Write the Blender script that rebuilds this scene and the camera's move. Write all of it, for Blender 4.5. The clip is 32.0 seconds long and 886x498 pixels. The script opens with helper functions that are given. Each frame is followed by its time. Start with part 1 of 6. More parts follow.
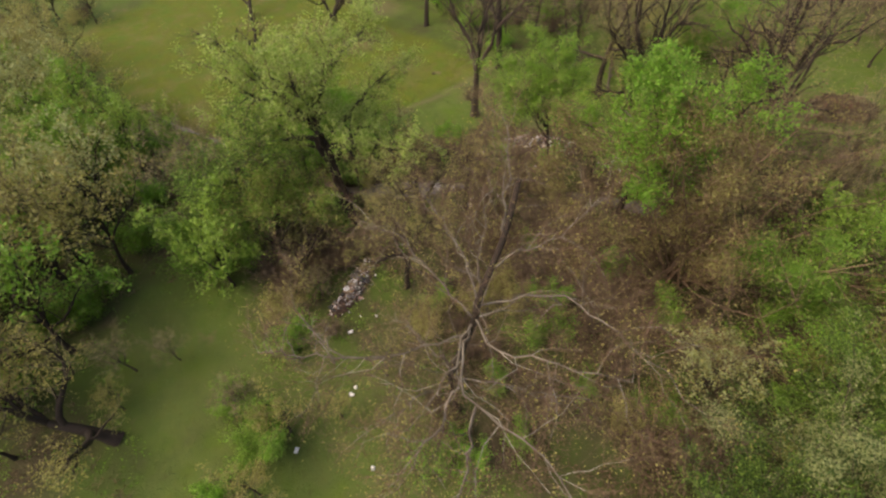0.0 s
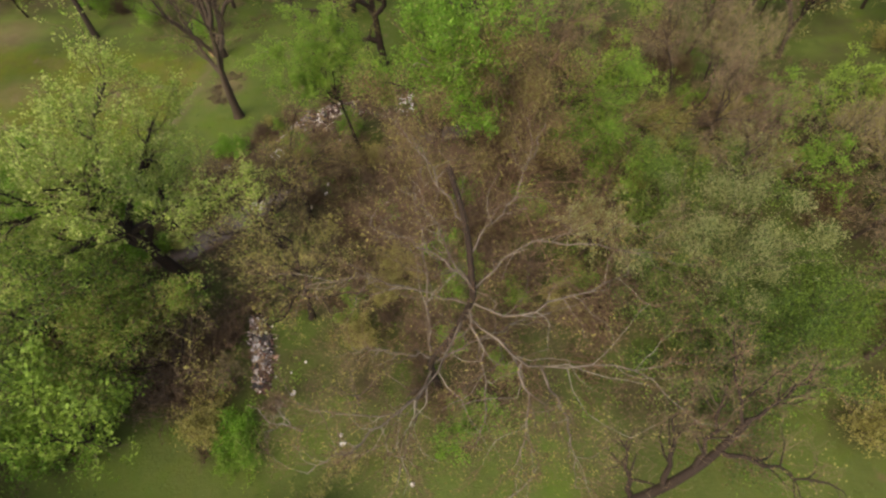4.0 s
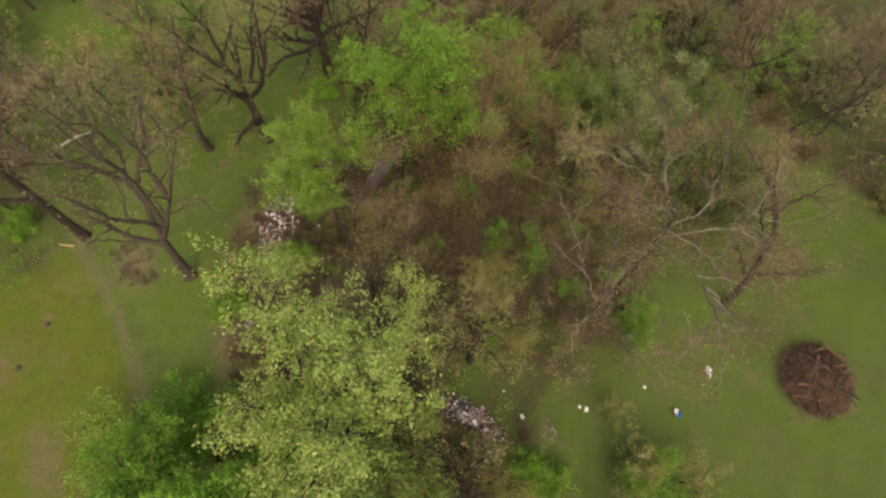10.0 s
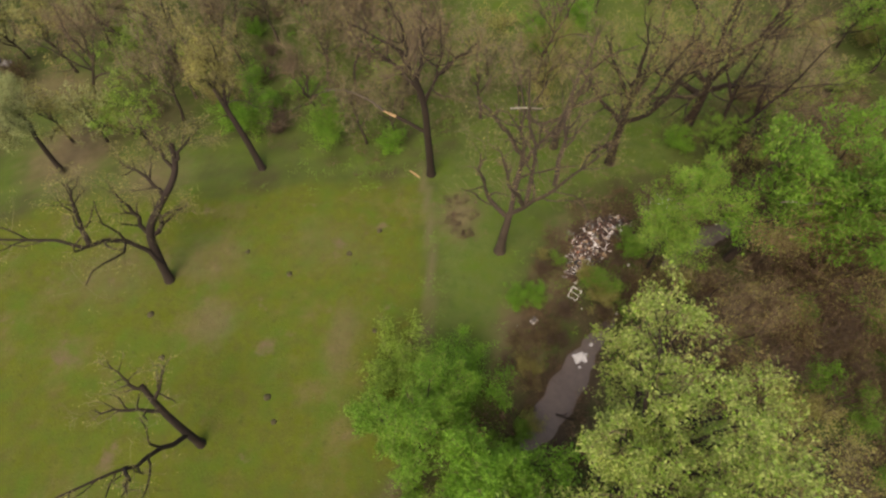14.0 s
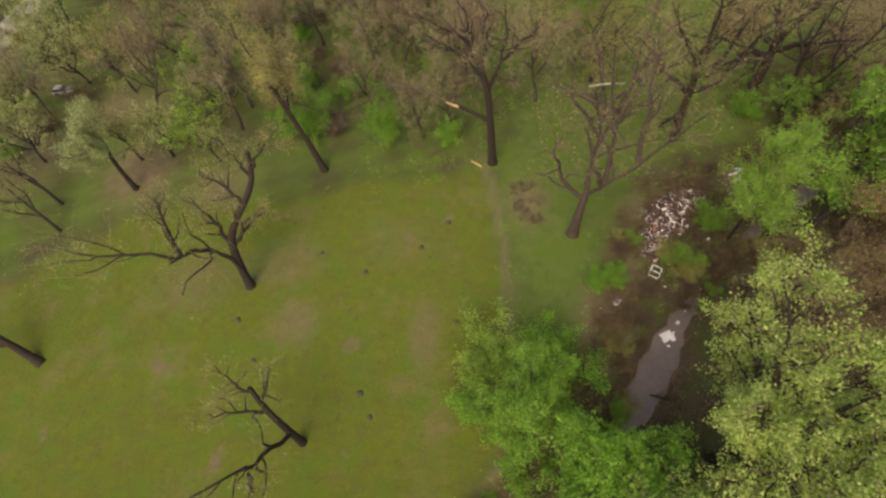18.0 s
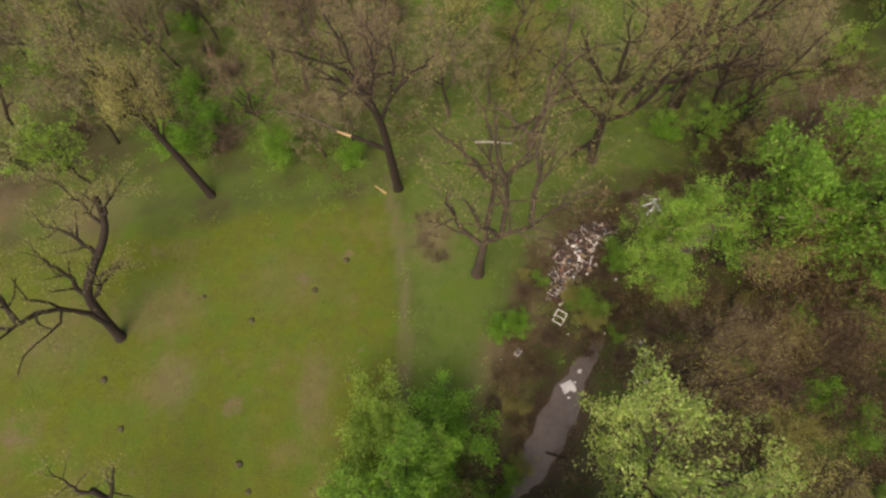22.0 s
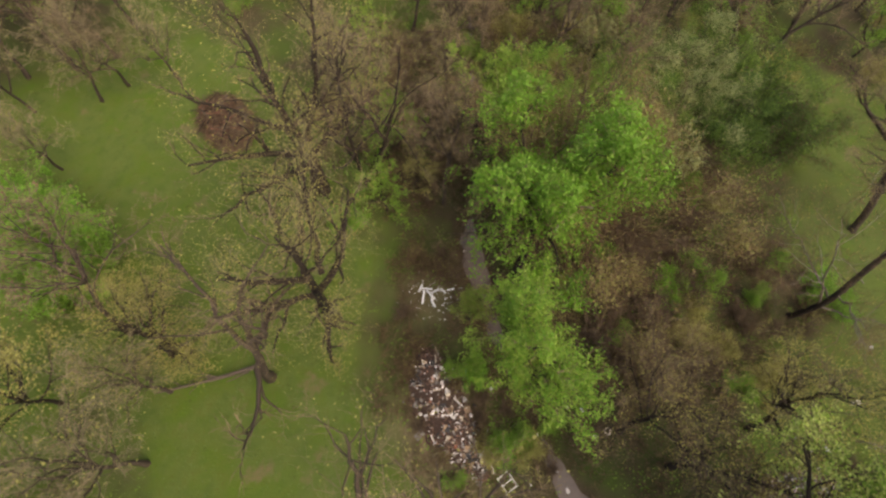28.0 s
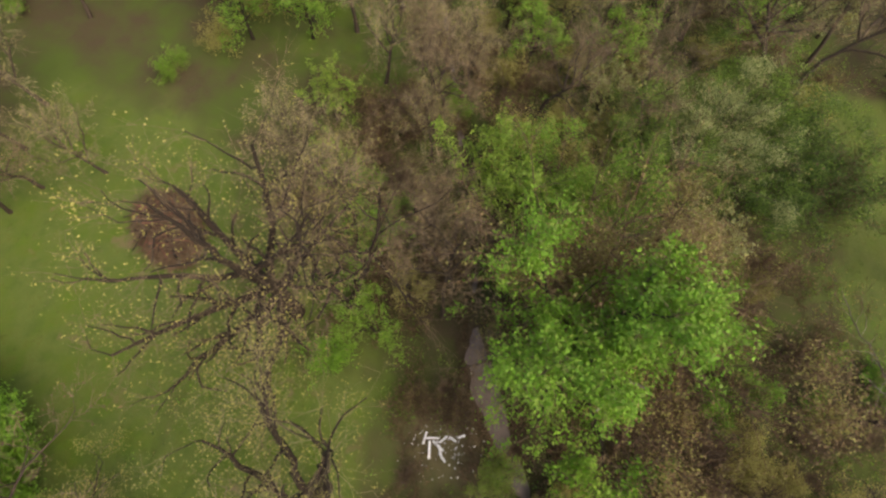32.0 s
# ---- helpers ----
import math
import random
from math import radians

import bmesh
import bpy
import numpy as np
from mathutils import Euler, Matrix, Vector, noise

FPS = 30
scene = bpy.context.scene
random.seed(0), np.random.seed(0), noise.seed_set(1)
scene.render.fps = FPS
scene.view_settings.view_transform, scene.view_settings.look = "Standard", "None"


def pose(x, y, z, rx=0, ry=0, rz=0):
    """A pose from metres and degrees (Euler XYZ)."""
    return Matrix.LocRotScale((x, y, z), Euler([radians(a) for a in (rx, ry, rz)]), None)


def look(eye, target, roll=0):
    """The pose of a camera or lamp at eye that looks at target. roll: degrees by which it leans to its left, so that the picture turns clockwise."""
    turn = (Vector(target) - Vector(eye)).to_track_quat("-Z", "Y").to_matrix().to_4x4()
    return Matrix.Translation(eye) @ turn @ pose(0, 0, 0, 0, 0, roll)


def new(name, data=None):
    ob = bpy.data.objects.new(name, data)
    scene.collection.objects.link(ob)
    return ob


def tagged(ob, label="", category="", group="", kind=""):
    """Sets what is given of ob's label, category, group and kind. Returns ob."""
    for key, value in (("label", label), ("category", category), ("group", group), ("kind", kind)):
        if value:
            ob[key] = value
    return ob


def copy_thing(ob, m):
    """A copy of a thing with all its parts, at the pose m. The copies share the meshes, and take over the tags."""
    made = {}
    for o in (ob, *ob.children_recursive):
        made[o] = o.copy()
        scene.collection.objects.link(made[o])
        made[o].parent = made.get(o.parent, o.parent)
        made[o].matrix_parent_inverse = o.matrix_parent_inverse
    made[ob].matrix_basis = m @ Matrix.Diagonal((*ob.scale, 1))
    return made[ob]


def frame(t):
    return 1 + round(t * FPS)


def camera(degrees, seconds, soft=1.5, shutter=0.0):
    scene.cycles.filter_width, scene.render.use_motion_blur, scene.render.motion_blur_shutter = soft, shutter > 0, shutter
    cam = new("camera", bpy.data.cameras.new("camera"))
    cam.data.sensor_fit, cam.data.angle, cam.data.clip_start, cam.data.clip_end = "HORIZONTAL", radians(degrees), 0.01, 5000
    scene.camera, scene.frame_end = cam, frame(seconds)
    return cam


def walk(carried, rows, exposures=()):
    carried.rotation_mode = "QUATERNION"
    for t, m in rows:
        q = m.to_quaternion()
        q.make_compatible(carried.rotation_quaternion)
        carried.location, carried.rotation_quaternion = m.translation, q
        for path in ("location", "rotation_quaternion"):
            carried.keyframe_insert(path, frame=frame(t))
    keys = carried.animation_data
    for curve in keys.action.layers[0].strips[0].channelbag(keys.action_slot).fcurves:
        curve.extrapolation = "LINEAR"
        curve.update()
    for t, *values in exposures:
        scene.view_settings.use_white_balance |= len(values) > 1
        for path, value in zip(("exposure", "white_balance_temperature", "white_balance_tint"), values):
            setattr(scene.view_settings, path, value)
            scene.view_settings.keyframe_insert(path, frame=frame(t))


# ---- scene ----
# ---------------------------------------------------------------- camera
cam = camera(85.7, 32.0, soft=2.5)
PATH = [
    (0, (22.84, 30.48, 50.92), (-1.42, 42.22, 21.36), -5.8),
    (0.5, (22.58, 30.19, 51.13), (0.53, 44.51, 20.99), -3.7),
    (1, (22.14, 29.78, 51.36), (2.44, 46.15, 20.64), -3.2),
    (1.5, (21.29, 29.06, 51.70), (3.81, 46.69, 20.34), -3.9),
    (2, (19.91, 28.13, 52.09), (4.51, 46.56, 20.10), -6.3),
    (2.5, (17.89, 27.11, 52.59), (3.88, 46.30, 20.42), -7.0),
    (3, (15.45, 26.06, 53.16), (3.40, 45.79, 20.52), -6.1),
    (3.5, (12.79, 25.10, 53.82), (3.03, 45.11, 20.60), -5.3),
    (5.5, (1.22, 21.90, 57.34), (-3.37, 43.95, 24.28), 2.9),
    (6, (-1.79, 21.32, 58.33), (-4.28, 43.54, 25.17), 3.4),
    (6.5, (-4.86, 20.96, 59.27), (-4.91, 43.09, 25.95), 4.3),
    (7, (-8.14, 20.92, 59.90), (-6.31, 42.71, 26.41), 4.3),
    (7.5, (-11.66, 21.24, 60.46), (-7.97, 42.57, 26.83), 4.8),
    (8, (-15.34, 21.96, 61.08), (-9.76, 42.51, 27.22), 4.0),
    (8.5, (-19.14, 23.17, 61.67), (-12.15, 42.99, 27.64), 4.1),
    (9, (-22.91, 24.69, 62.17), (-15.26, 44.07, 28.02), 3.9),
    (9.5, (-26.41, 26.36, 62.43), (-17.99, 45.17, 28.15), 2.2),
    (10, (-29.67, 27.99, 62.56), (-19.36, 45.67, 28.20), 2.2),
    (10.5, (-32.71, 29.55, 62.65), (-21.61, 47.16, 28.49), 1.7),
    (11, (-35.61, 31.06, 62.64), (-25.06, 51.85, 30.14), 1.3),
    (11.5, (-38.45, 32.53, 62.33), (-30.69, 55.81, 30.74), 2.1),
    (12, (-41.27, 33.35, 62.26), (-37.92, 58.44, 31.28), 2.7),
    (12.5, (-44.08, 33.61, 62.35), (-44.89, 58.59, 31.12), 3.4),
    (13, (-46.69, 33.55, 62.45), (-48.05, 56.08, 29.42), 3.8),
    (13.5, (-49.10, 33.34, 62.55), (-50.11, 54.80, 28.80), 4.4),
    (14, (-51.22, 33.09, 62.50), (-52.92, 54.41, 28.69), 1.8),
    (14.5, (-52.93, 32.76, 62.46), (-56.50, 53.95, 28.72), -4.8),
    (16.5, (-57.84, 31.91, 62.42), (-60.52, 52.68, 28.34), -2.4),
    (17, (-58.41, 31.86, 62.33), (-61.43, 52.52, 28.21), -3.8),
    (17.5, (-58.51, 31.92, 62.23), (-61.94, 52.55, 28.13), -5.3),
    (18, (-58.23, 32.13, 62.14), (-62.04, 52.80, 28.10), -7.3),
    (18.5, (-57.56, 32.49, 62.23), (-61.04, 53.30, 28.24), -8.1),
    (19, (-56.59, 33.04, 62.56), (-59.46, 53.90, 28.56), -7.0),
    (19.5, (-55.53, 34.11, 62.82), (-57.28, 54.84, 28.66), -3.3),
    (20, (-54.27, 35.76, 63.05), (-54.88, 56.29, 28.73), 1.3),
    (20.5, (-52.83, 37.87, 63.21), (-53.58, 58.21, 28.77), 1.3),
    (21, (-51.56, 40.43, 63.22), (-52.43, 60.54, 28.66), 0.8),
    (21.5, (-50.54, 43.23, 63.22), (-51.45, 62.25, 28.04), 0.4),
    (22, (-49.81, 46.03, 63.08), (-50.30, 63.65, 27.17), 0.0),
    (22.5, (-49.21, 48.68, 62.95), (-48.36, 66.10, 26.95), 0.1),
    (23, (-48.70, 51.18, 62.77), (-45.99, 68.33, 26.73), -0.2),
    (23.5, (-48.21, 53.68, 62.49), (-43.23, 70.21, 26.41), 0.1),
    (24, (-47.73, 56.13, 62.09), (-40.90, 71.91, 25.98), 0.5),
    (24.5, (-47.31, 58.60, 61.65), (-38.74, 73.57, 25.56), 0.9),
    (25, (-46.72, 61.13, 61.19), (-36.40, 75.05, 25.14), 1.8),
    (25.5, (-45.82, 63.63, 60.76), (-33.89, 76.32, 24.75), 2.2),
    (27.5, (-42.54, 73.29, 58.33), (-25.34, 80.62, 22.97), 6.8),
    (28, (-40.95, 75.44, 57.92), (-23.24, 82.02, 22.66), 7.4),
    (28.5, (-38.87, 77.44, 57.62), (-21.26, 83.90, 22.30), 7.5),
    (29, (-36.60, 79.26, 57.47), (-18.89, 84.92, 22.05), 7.4),
    (29.5, (-34.20, 80.91, 57.31), (-16.55, 85.85, 21.76), 7.4),
    (30, (-31.73, 82.37, 57.05), (-14.25, 87.03, 21.37), 7.7),
    (30.5, (-29.24, 83.63, 56.70), (-11.89, 87.92, 20.91), 8.2),
    (31, (-26.84, 84.64, 56.30), (-9.98, 88.86, 20.28), 8.3),
    (31.5, (-24.47, 85.43, 55.97), (-7.88, 89.70, 19.83), 8.3),
    (32, (-22.12, 86.20, 55.70), (-5.74, 90.51, 19.46), 8.2),
]
walk(cam, [(t, look(eye, target, roll)) for t, eye, target, roll in PATH], exposures=[(0, 0.82, 7350, 12), (8, 0.7, 7350, 12), (13, 0.65, 7350, 12), (19, 0.65, 7350, 12), (25, 0.73, 7350, 12), (28, 0.81, 7350, 12), (32, 0.9, 7350, 12)])

# ---------------------------------------------------------------- light: bright overcast spring day
world = bpy.data.worlds.new("sky")
scene.world = world
world.use_nodes = True
SUN_EL, SUN_AZ = 52.0, 200.0
wn = world.node_tree
sky = wn.nodes.new("ShaderNodeTexSky")
sky.sky_type, sky.sun_disc = "NISHITA", False
sky.sun_elevation, sky.sun_rotation = radians(SUN_EL), radians(SUN_AZ)
sky.air_density, sky.dust_density, sky.ozone_density = 1.0, 4.0, 0.6
wn.links.new(sky.outputs["Color"], wn.nodes["Background"].inputs["Color"])
wn.nodes["Background"].inputs["Strength"].default_value = 0.15
sun = new("sun", bpy.data.lights.new("sun", "SUN"))
sun.data.energy, sun.data.angle, sun.data.color = 0.9, radians(60), (1.0, 0.93, 0.82)
az, el = radians(SUN_AZ), radians(SUN_EL)
sun.matrix_world = look((math.sin(az) * math.cos(el) * 80, math.cos(az) * math.cos(el) * 80, math.sin(el) * 80), (0, 0, 0))

# ---------------------------------------------------------------- materials


def material(name, colour, rough=0.9, vary=0.35, scale=3.0, bump=0.3, island=0.0, through_light=0.0, second=None, metal=0.0, obj=0.0, spec=0.3):
    """A procedural surface: two scales of noise between colour and second, relief, and a spread of tones per piece."""
    m = bpy.data.materials.new(name)
    m.use_nodes = True
    nt = m.node_tree
    b = nt.nodes["Principled BSDF"]
    b.inputs["Roughness"].default_value, b.inputs["Metallic"].default_value = rough, metal
    b.inputs["Specular IOR Level"].default_value = spec
    co = nt.nodes.new("ShaderNodeTexCoord")
    n1, n2 = nt.nodes.new("ShaderNodeTexNoise"), nt.nodes.new("ShaderNodeTexNoise")
    n1.inputs["Scale"].default_value, n1.inputs["Detail"].default_value = scale, 5
    n2.inputs["Scale"].default_value, n2.inputs["Detail"].default_value = scale * 0.13, 3
    for n in (n1, n2):
        nt.links.new(co.outputs["Object"], n.inputs["Vector"])
    mix = nt.nodes.new("ShaderNodeMixRGB")
    dark = second or tuple(c * (1 - vary) for c in colour)
    mix.inputs[1].default_value, mix.inputs[2].default_value = (*dark, 1), (*colour, 1)
    add = nt.nodes.new("ShaderNodeMath")
    add.operation = "ADD"
    half = nt.nodes.new("ShaderNodeMapRange")
    half.inputs[1].default_value, half.inputs[2].default_value = 0.7, 1.3
    nt.links.new(n1.outputs[0], add.inputs[0])
    nt.links.new(n2.outputs[0], add.inputs[1])
    nt.links.new(add.outputs[0], half.inputs[0])
    nt.links.new(half.outputs[0], mix.inputs[0])
    out = mix.outputs[0]
    if island or obj:
        hue = nt.nodes.new("ShaderNodeHueSaturation")
        rnd = nt.nodes.new("ShaderNodeNewGeometry" if island else "ShaderNodeObjectInfo")
        rng = nt.nodes.new("ShaderNodeMapRange")
        rng.inputs[3].default_value, rng.inputs[4].default_value = 1 - (island or obj), 1 + (island or obj)
        nt.links.new(rnd.outputs["Random Per Island" if island else "Random"], rng.inputs[0])
        nt.links.new(rng.outputs[0], hue.inputs["Value"])
        nt.links.new(out, hue.inputs["Color"])
        out = hue.outputs[0]
    nt.links.new(out, b.inputs["Base Color"])
    if bump:
        bp = nt.nodes.new("ShaderNodeBump")
        bp.inputs["Strength"].default_value, bp.inputs["Distance"].default_value = bump, 0.05
        nt.links.new(n1.outputs[0], bp.inputs["Height"])
        nt.links.new(bp.outputs[0], b.inputs["Normal"])
    if through_light:
        tr, mx = nt.nodes.new("ShaderNodeBsdfTranslucent"), nt.nodes.new("ShaderNodeMixShader")
        mx.inputs[0].default_value = through_light
        nt.links.new(out, tr.inputs["Color"])
        nt.links.new(b.outputs[0], mx.inputs[1])
        nt.links.new(tr.outputs[0], mx.inputs[2])
        nt.links.new(mx.outputs[0], nt.nodes["Material Output"].inputs[0])
    return m


def leaf(name, colour, second=None):
    return material(name, colour, rough=0.6, vary=0.3, scale=0.5, bump=0, island=0.22, through_light=0.35, second=second)


BARK = material("bark_dark", (0.042, 0.029, 0.02), scale=6, bump=0.9)
BARK_GREY = material("bark_grey", (0.14, 0.108, 0.08), scale=5, bump=0.8)
BARK_PALE = material("bark_pale", (0.42, 0.38, 0.31), scale=1.2, bump=0.3, second=(0.12, 0.1, 0.075))
TWIG = material("twig_brown", (0.25, 0.185, 0.108), vary=0.45, scale=0.8, bump=0, island=0.3)
# lightened copy of the brown twig: haze over far woods put into its colour
TWIG_HAZE = material("twig_hazed_brown", (0.29, 0.235, 0.13), vary=0.35, scale=0.8, bump=0, island=0.3)
# darker copy of the brown twig: deep shade under the wood put into brush colour
TWIG_DARK = material("twig_dark", (0.16, 0.115, 0.078), vary=0.45, scale=0.8, bump=0, island=0.3)
TWIG_RED = material("twig_russet", (0.185, 0.118, 0.07), vary=0.45, scale=0.8, bump=0, island=0.3)
TWIG_OLIVE = material("twig_olive", (0.27, 0.225, 0.115), vary=0.4, scale=0.8, bump=0, island=0.3)
LEAF_PALE = leaf("leaf_pale", (0.48, 0.53, 0.15), (0.32, 0.4, 0.1))
LEAF_YELLOW = leaf("leaf_yellow", (0.43, 0.38, 0.11), (0.29, 0.27, 0.075))
LEAF_BRIGHT = leaf("leaf_bright", (0.225, 0.43, 0.04), (0.135, 0.28, 0.028))
LEAF_LIME = leaf("leaf_lime", (0.29, 0.43, 0.06), (0.2, 0.31, 0.045))
LEAF_MID = leaf("leaf_mid", (0.22, 0.34, 0.05), (0.15, 0.24, 0.035))
# dark green leaf; the deep shade inside thickets is put into it too
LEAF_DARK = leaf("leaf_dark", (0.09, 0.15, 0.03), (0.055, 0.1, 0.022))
LEAF_OLIVE = leaf("leaf_olive", (0.34, 0.32, 0.095), (0.25, 0.235, 0.07))
LEAF_SAGE = leaf("leaf_sage", (0.41, 0.43, 0.18), (0.29, 0.32, 0.12))
LEAF_BROWN = leaf("leaf_brown", (0.19, 0.13, 0.07), (0.12, 0.08, 0.045))
BARK_MOTTLED = material("bark_mottled", (0.25, 0.21, 0.16), scale=0.9, bump=0.3, second=(0.06, 0.046, 0.034))
LEAF_TAN = leaf("leaf_tan", (0.25, 0.172, 0.08), (0.165, 0.118, 0.058))
BARK_BROWN = material("bark_brown", (0.085, 0.062, 0.043), scale=3, bump=0.8, second=(0.05, 0.037, 0.026))
WOOD_FRESH = material("split_wood", (0.62, 0.4, 0.2), scale=9, bump=0.5, vary=0.25)
STICK_RED = material("red_brown_stick", (0.21, 0.1, 0.065), scale=4, bump=0.5, obj=0.35)
WOOD_OLD = material("weathered_wood", (0.42, 0.33, 0.24), scale=6, bump=0.5, obj=0.3)

# ---------------------------------------------------------------- the lie of the land
CREEK = [(-86, 20), (-62, 33), (-44.5, 42.5), (-38.6, 48.6), (-35.3, 54.0), (-31.6, 60.0), (-28.2, 64.6), (-23.4, 70.0), (-16.4, 77.0), (-9.6, 82.4), (-4.2, 85.5), (4.7, 89), (18.8, 96), (38.7, 106), (72, 124), (100, 142)]
CREEK_W = [0.4, 0.4, 0.5, 1.5, 1.75, 1.1, 0.35, 0.35, 0.9, 1.3, 0.5, 0.35, 0.3, 0.3, 0.3, 0.3]
TRACK = [(-61.2, 96.7), (-58.9, 85.2), (-56.7, 75.4), (-55.3, 62.2), (-55.5, 47.3), (-57.6, 37.1), (-75.5, 12.5)]


def smooth_line(points, values=None, steps=6):
    """A Catmull-Rom line through the points, as an array of x, y and a value."""
    p = [(*q, v) for q, v in zip(points, values or [0] * len(points))]
    p = np.array([p[0], *p, p[-1]], float)
    out = []
    for i in range(1, len(p) - 2):
        for s in np.arange(steps) / steps:
            a, b, c, d = p[i - 1], p[i], p[i + 1], p[i + 2]
            out.append(0.5 * (2 * b + (c - a) * s + (2 * a - 5 * b + 4 * c - d) * s**2 + (3 * b - a - 3 * c + d) * s**3))
    return np.array([*out, p[-1]])


CREEK_LINE, TRACK_LINE = smooth_line(CREEK, CREEK_W), smooth_line(TRACK)


def far_from(line, x, y):
    """Distance of points from a line, and the line's value there."""
    best, val = np.full(np.shape(x), 1e9), np.zeros(np.shape(x))
    for a, b in zip(line[:-1], line[1:]):
        d = b[:2] - a[:2]
        s = np.clip(((x - a[0]) * d[0] + (y - a[1]) * d[1]) / (d @ d), 0, 1)
        r = np.hypot(x - a[0] - s * d[0], y - a[1] - s * d[1])
        val = np.where(r < best, a[2] + s * (b[2] - a[2]), val)
        best = np.minimum(best, r)
    return best, val


def ripple(x, y, size, seed=0.0):
    """A soft, even noise of about that size, from -1 to 1."""
    k = 2 * np.pi / size
    return (np.sin(k * (x + 0.6 * y) + seed) + np.sin(k * (0.8 * y - 0.5 * x) * 1.31 + 2.1 * seed) + np.sin(k * (0.3 * x - y) * 1.77 + 0.7 * seed) + np.sin(k * (1.1 * x + 0.2 * y) * 0.71 - seed)) / 4


def land(x, y):
    """Height of the ground."""
    x, y = np.asarray(x, float), np.asarray(y, float)
    d, w = far_from(CREEK_LINE, x, y)
    z = 0.25 * ripple(x, y, 31, 1.0) + 0.08 * ripple(x, y, 7, 4.0)
    z = z - 1.2 / (1 + np.exp(-(x + 15) / 5)) / (1 + np.exp((y - 51) / 6))
    ditch = np.clip((w + 2.0 + 0.7 * np.minimum(w, 1.7) + 0.6 * ripple(x, y, 9, 2.0) - d) / 2.8, 0, 1)
    ditch = ditch * ditch * (3 - 2 * ditch)
    return z * (1 - ditch) + ditch * -2.15


def ground_z(x, y):
    return float(land(np.array([x]), np.array([y]))[0])


def inside(poly, x, y):
    """How far points lie inside a polygon: positive within, in metres."""
    hit, near = np.zeros(np.shape(x), bool), np.full(np.shape(x), 1e9)
    for (ax, ay), (bx, by) in zip(poly, poly[1:] + poly[:1]):
        cross = ((ay > y) != (by > y)) & (x < (bx - ax) * (y - ay) / (by - ay + 1e-12) + ax)
        hit ^= cross
        s = np.clip(((x - ax) * (bx - ax) + (y - ay) * (by - ay)) / ((bx - ax) ** 2 + (by - ay) ** 2), 0, 1)
        near = np.minimum(near, np.hypot(x - ax - s * (bx - ax), y - ay - s * (by - ay)))
    return np.where(hit, near, -near)


# open grass
MOWN = [(-164.3, 38.5), (-116, 75.8), (-92.6, 80.2), (-75.7, 84.1), (-58.8, 86.1), (-56.5, 75.4), (-55.2, 62.2), (-52.9, 43.7), (-76.7, 15.5), (-144.1, 4.9)]
VERGE = [(-59.3, 87.1), (-56.5, 75.4), (-55.2, 62.2), (-55.5, 44), (-46.4, 50.5), (-43.7, 61.2), (-41, 71.5), (-38, 81.5), (-31.9, 87.5), (-20.6, 90.7), (-12.3, 95), (-19.5, 114.5), (-49.1, 112.1)]
SOUTH = [(-16.5, 31), (-5.5, 35.7), (7, 34.7), (13.5, 40.1), (26.8, 43.5), (41.1, 49.7), (56.4, 44.8), (59, 14.6), (41, -9.1), (13.1, -6.3), (-11.9, 9.7), (-28.3, 3.9), (-36.4, 13.1), (-25.8, 24.9)]
NORTH = [(-59.1, 112.1), (-21.5, 110.4), (-11, 112.7), (3.1, 121.2), (9.3, 136.9), (-2.5, 151.8), (-28.8, 166), (-60.4, 149.3)]
GAP_EAST = [(31.5, 45.5), (45.9, 51.9), (50.5, 72.3), (38.5, 76.9), (32.5, 64.1)]
MEADOWS = [MOWN, VERGE, SOUTH, NORTH, GAP_EAST]


def open_grass(x, y):
    x, y = np.asarray(x, float), np.asarray(y, float)
    return np.max([inside(p, x, y) for p in MEADOWS], axis=0)


def lines_of(lo, hi, step, far):
    inner = np.arange(lo, hi + 0.01, step)
    grow = np.cumsum(1.0 * 1.28 ** np.arange(1, 60))
    grow = grow[grow < far]
    return np.concatenate([(lo - grow)[::-1], inner, hi + grow])


gx, gy = np.meshgrid(lines_of(-135, 60, 1.1, 2600), lines_of(-15, 135, 1.1, 2600))
gz = land(gx, gy)
rows_n, cols_n = gx.shape
idx = np.arange(rows_n * cols_n).reshape(rows_n, cols_n)
quads = np.stack([idx[:-1, :-1], idx[:-1, 1:], idx[1:, 1:], idx[1:, :-1]], -1).reshape(-1, 4)
gm = bpy.data.meshes.new("ground")
gm.from_pydata(np.c_[gx.ravel(), gy.ravel(), gz.ravel()].tolist(), [], quads.tolist())
gm.polygons.foreach_set("use_smooth", [True] * len(gm.polygons))
GLADES = [[(-115, 85.6), (-57.3, 86.1), (-16.4, 92.8), (-0.7, 113.1), (7.2, 152.1), (-57.6, 168.6), (-115.4, 154)], [(-152.4, 61.3), (-116, 75.8), (-92.5, 81.2), (-91.7, 112.8), (-164.2, 139.7), (-177.8, 93.1)], [(20.4, 104), (75, 135), (61.5, 154.9), (32.1, 145.4)], [(-242.8, -12.1), (-81, -29.2), (-76.7, 15.5), (-124.9, 45.7)]]
og = np.maximum(open_grass(gx, gy), np.minimum(np.max([inside(p, gx, gy) for p in GLADES], axis=0), 0.6)) + 2.5 * ripple(gx, gy, 8, 3.0) + 1.2 * ripple(gx, gy, 3.1, 5.0)
cover = np.clip(og / 5 + 0.5, 0, 1)
cover = np.where(inside(SOUTH, gx, gy) > -2, np.minimum(cover, 0.7 + 0.14 * ripple(gx, gy, 6.5, 2.0)), cover)
cd, cw = far_from(CREEK_LINE, gx, gy)
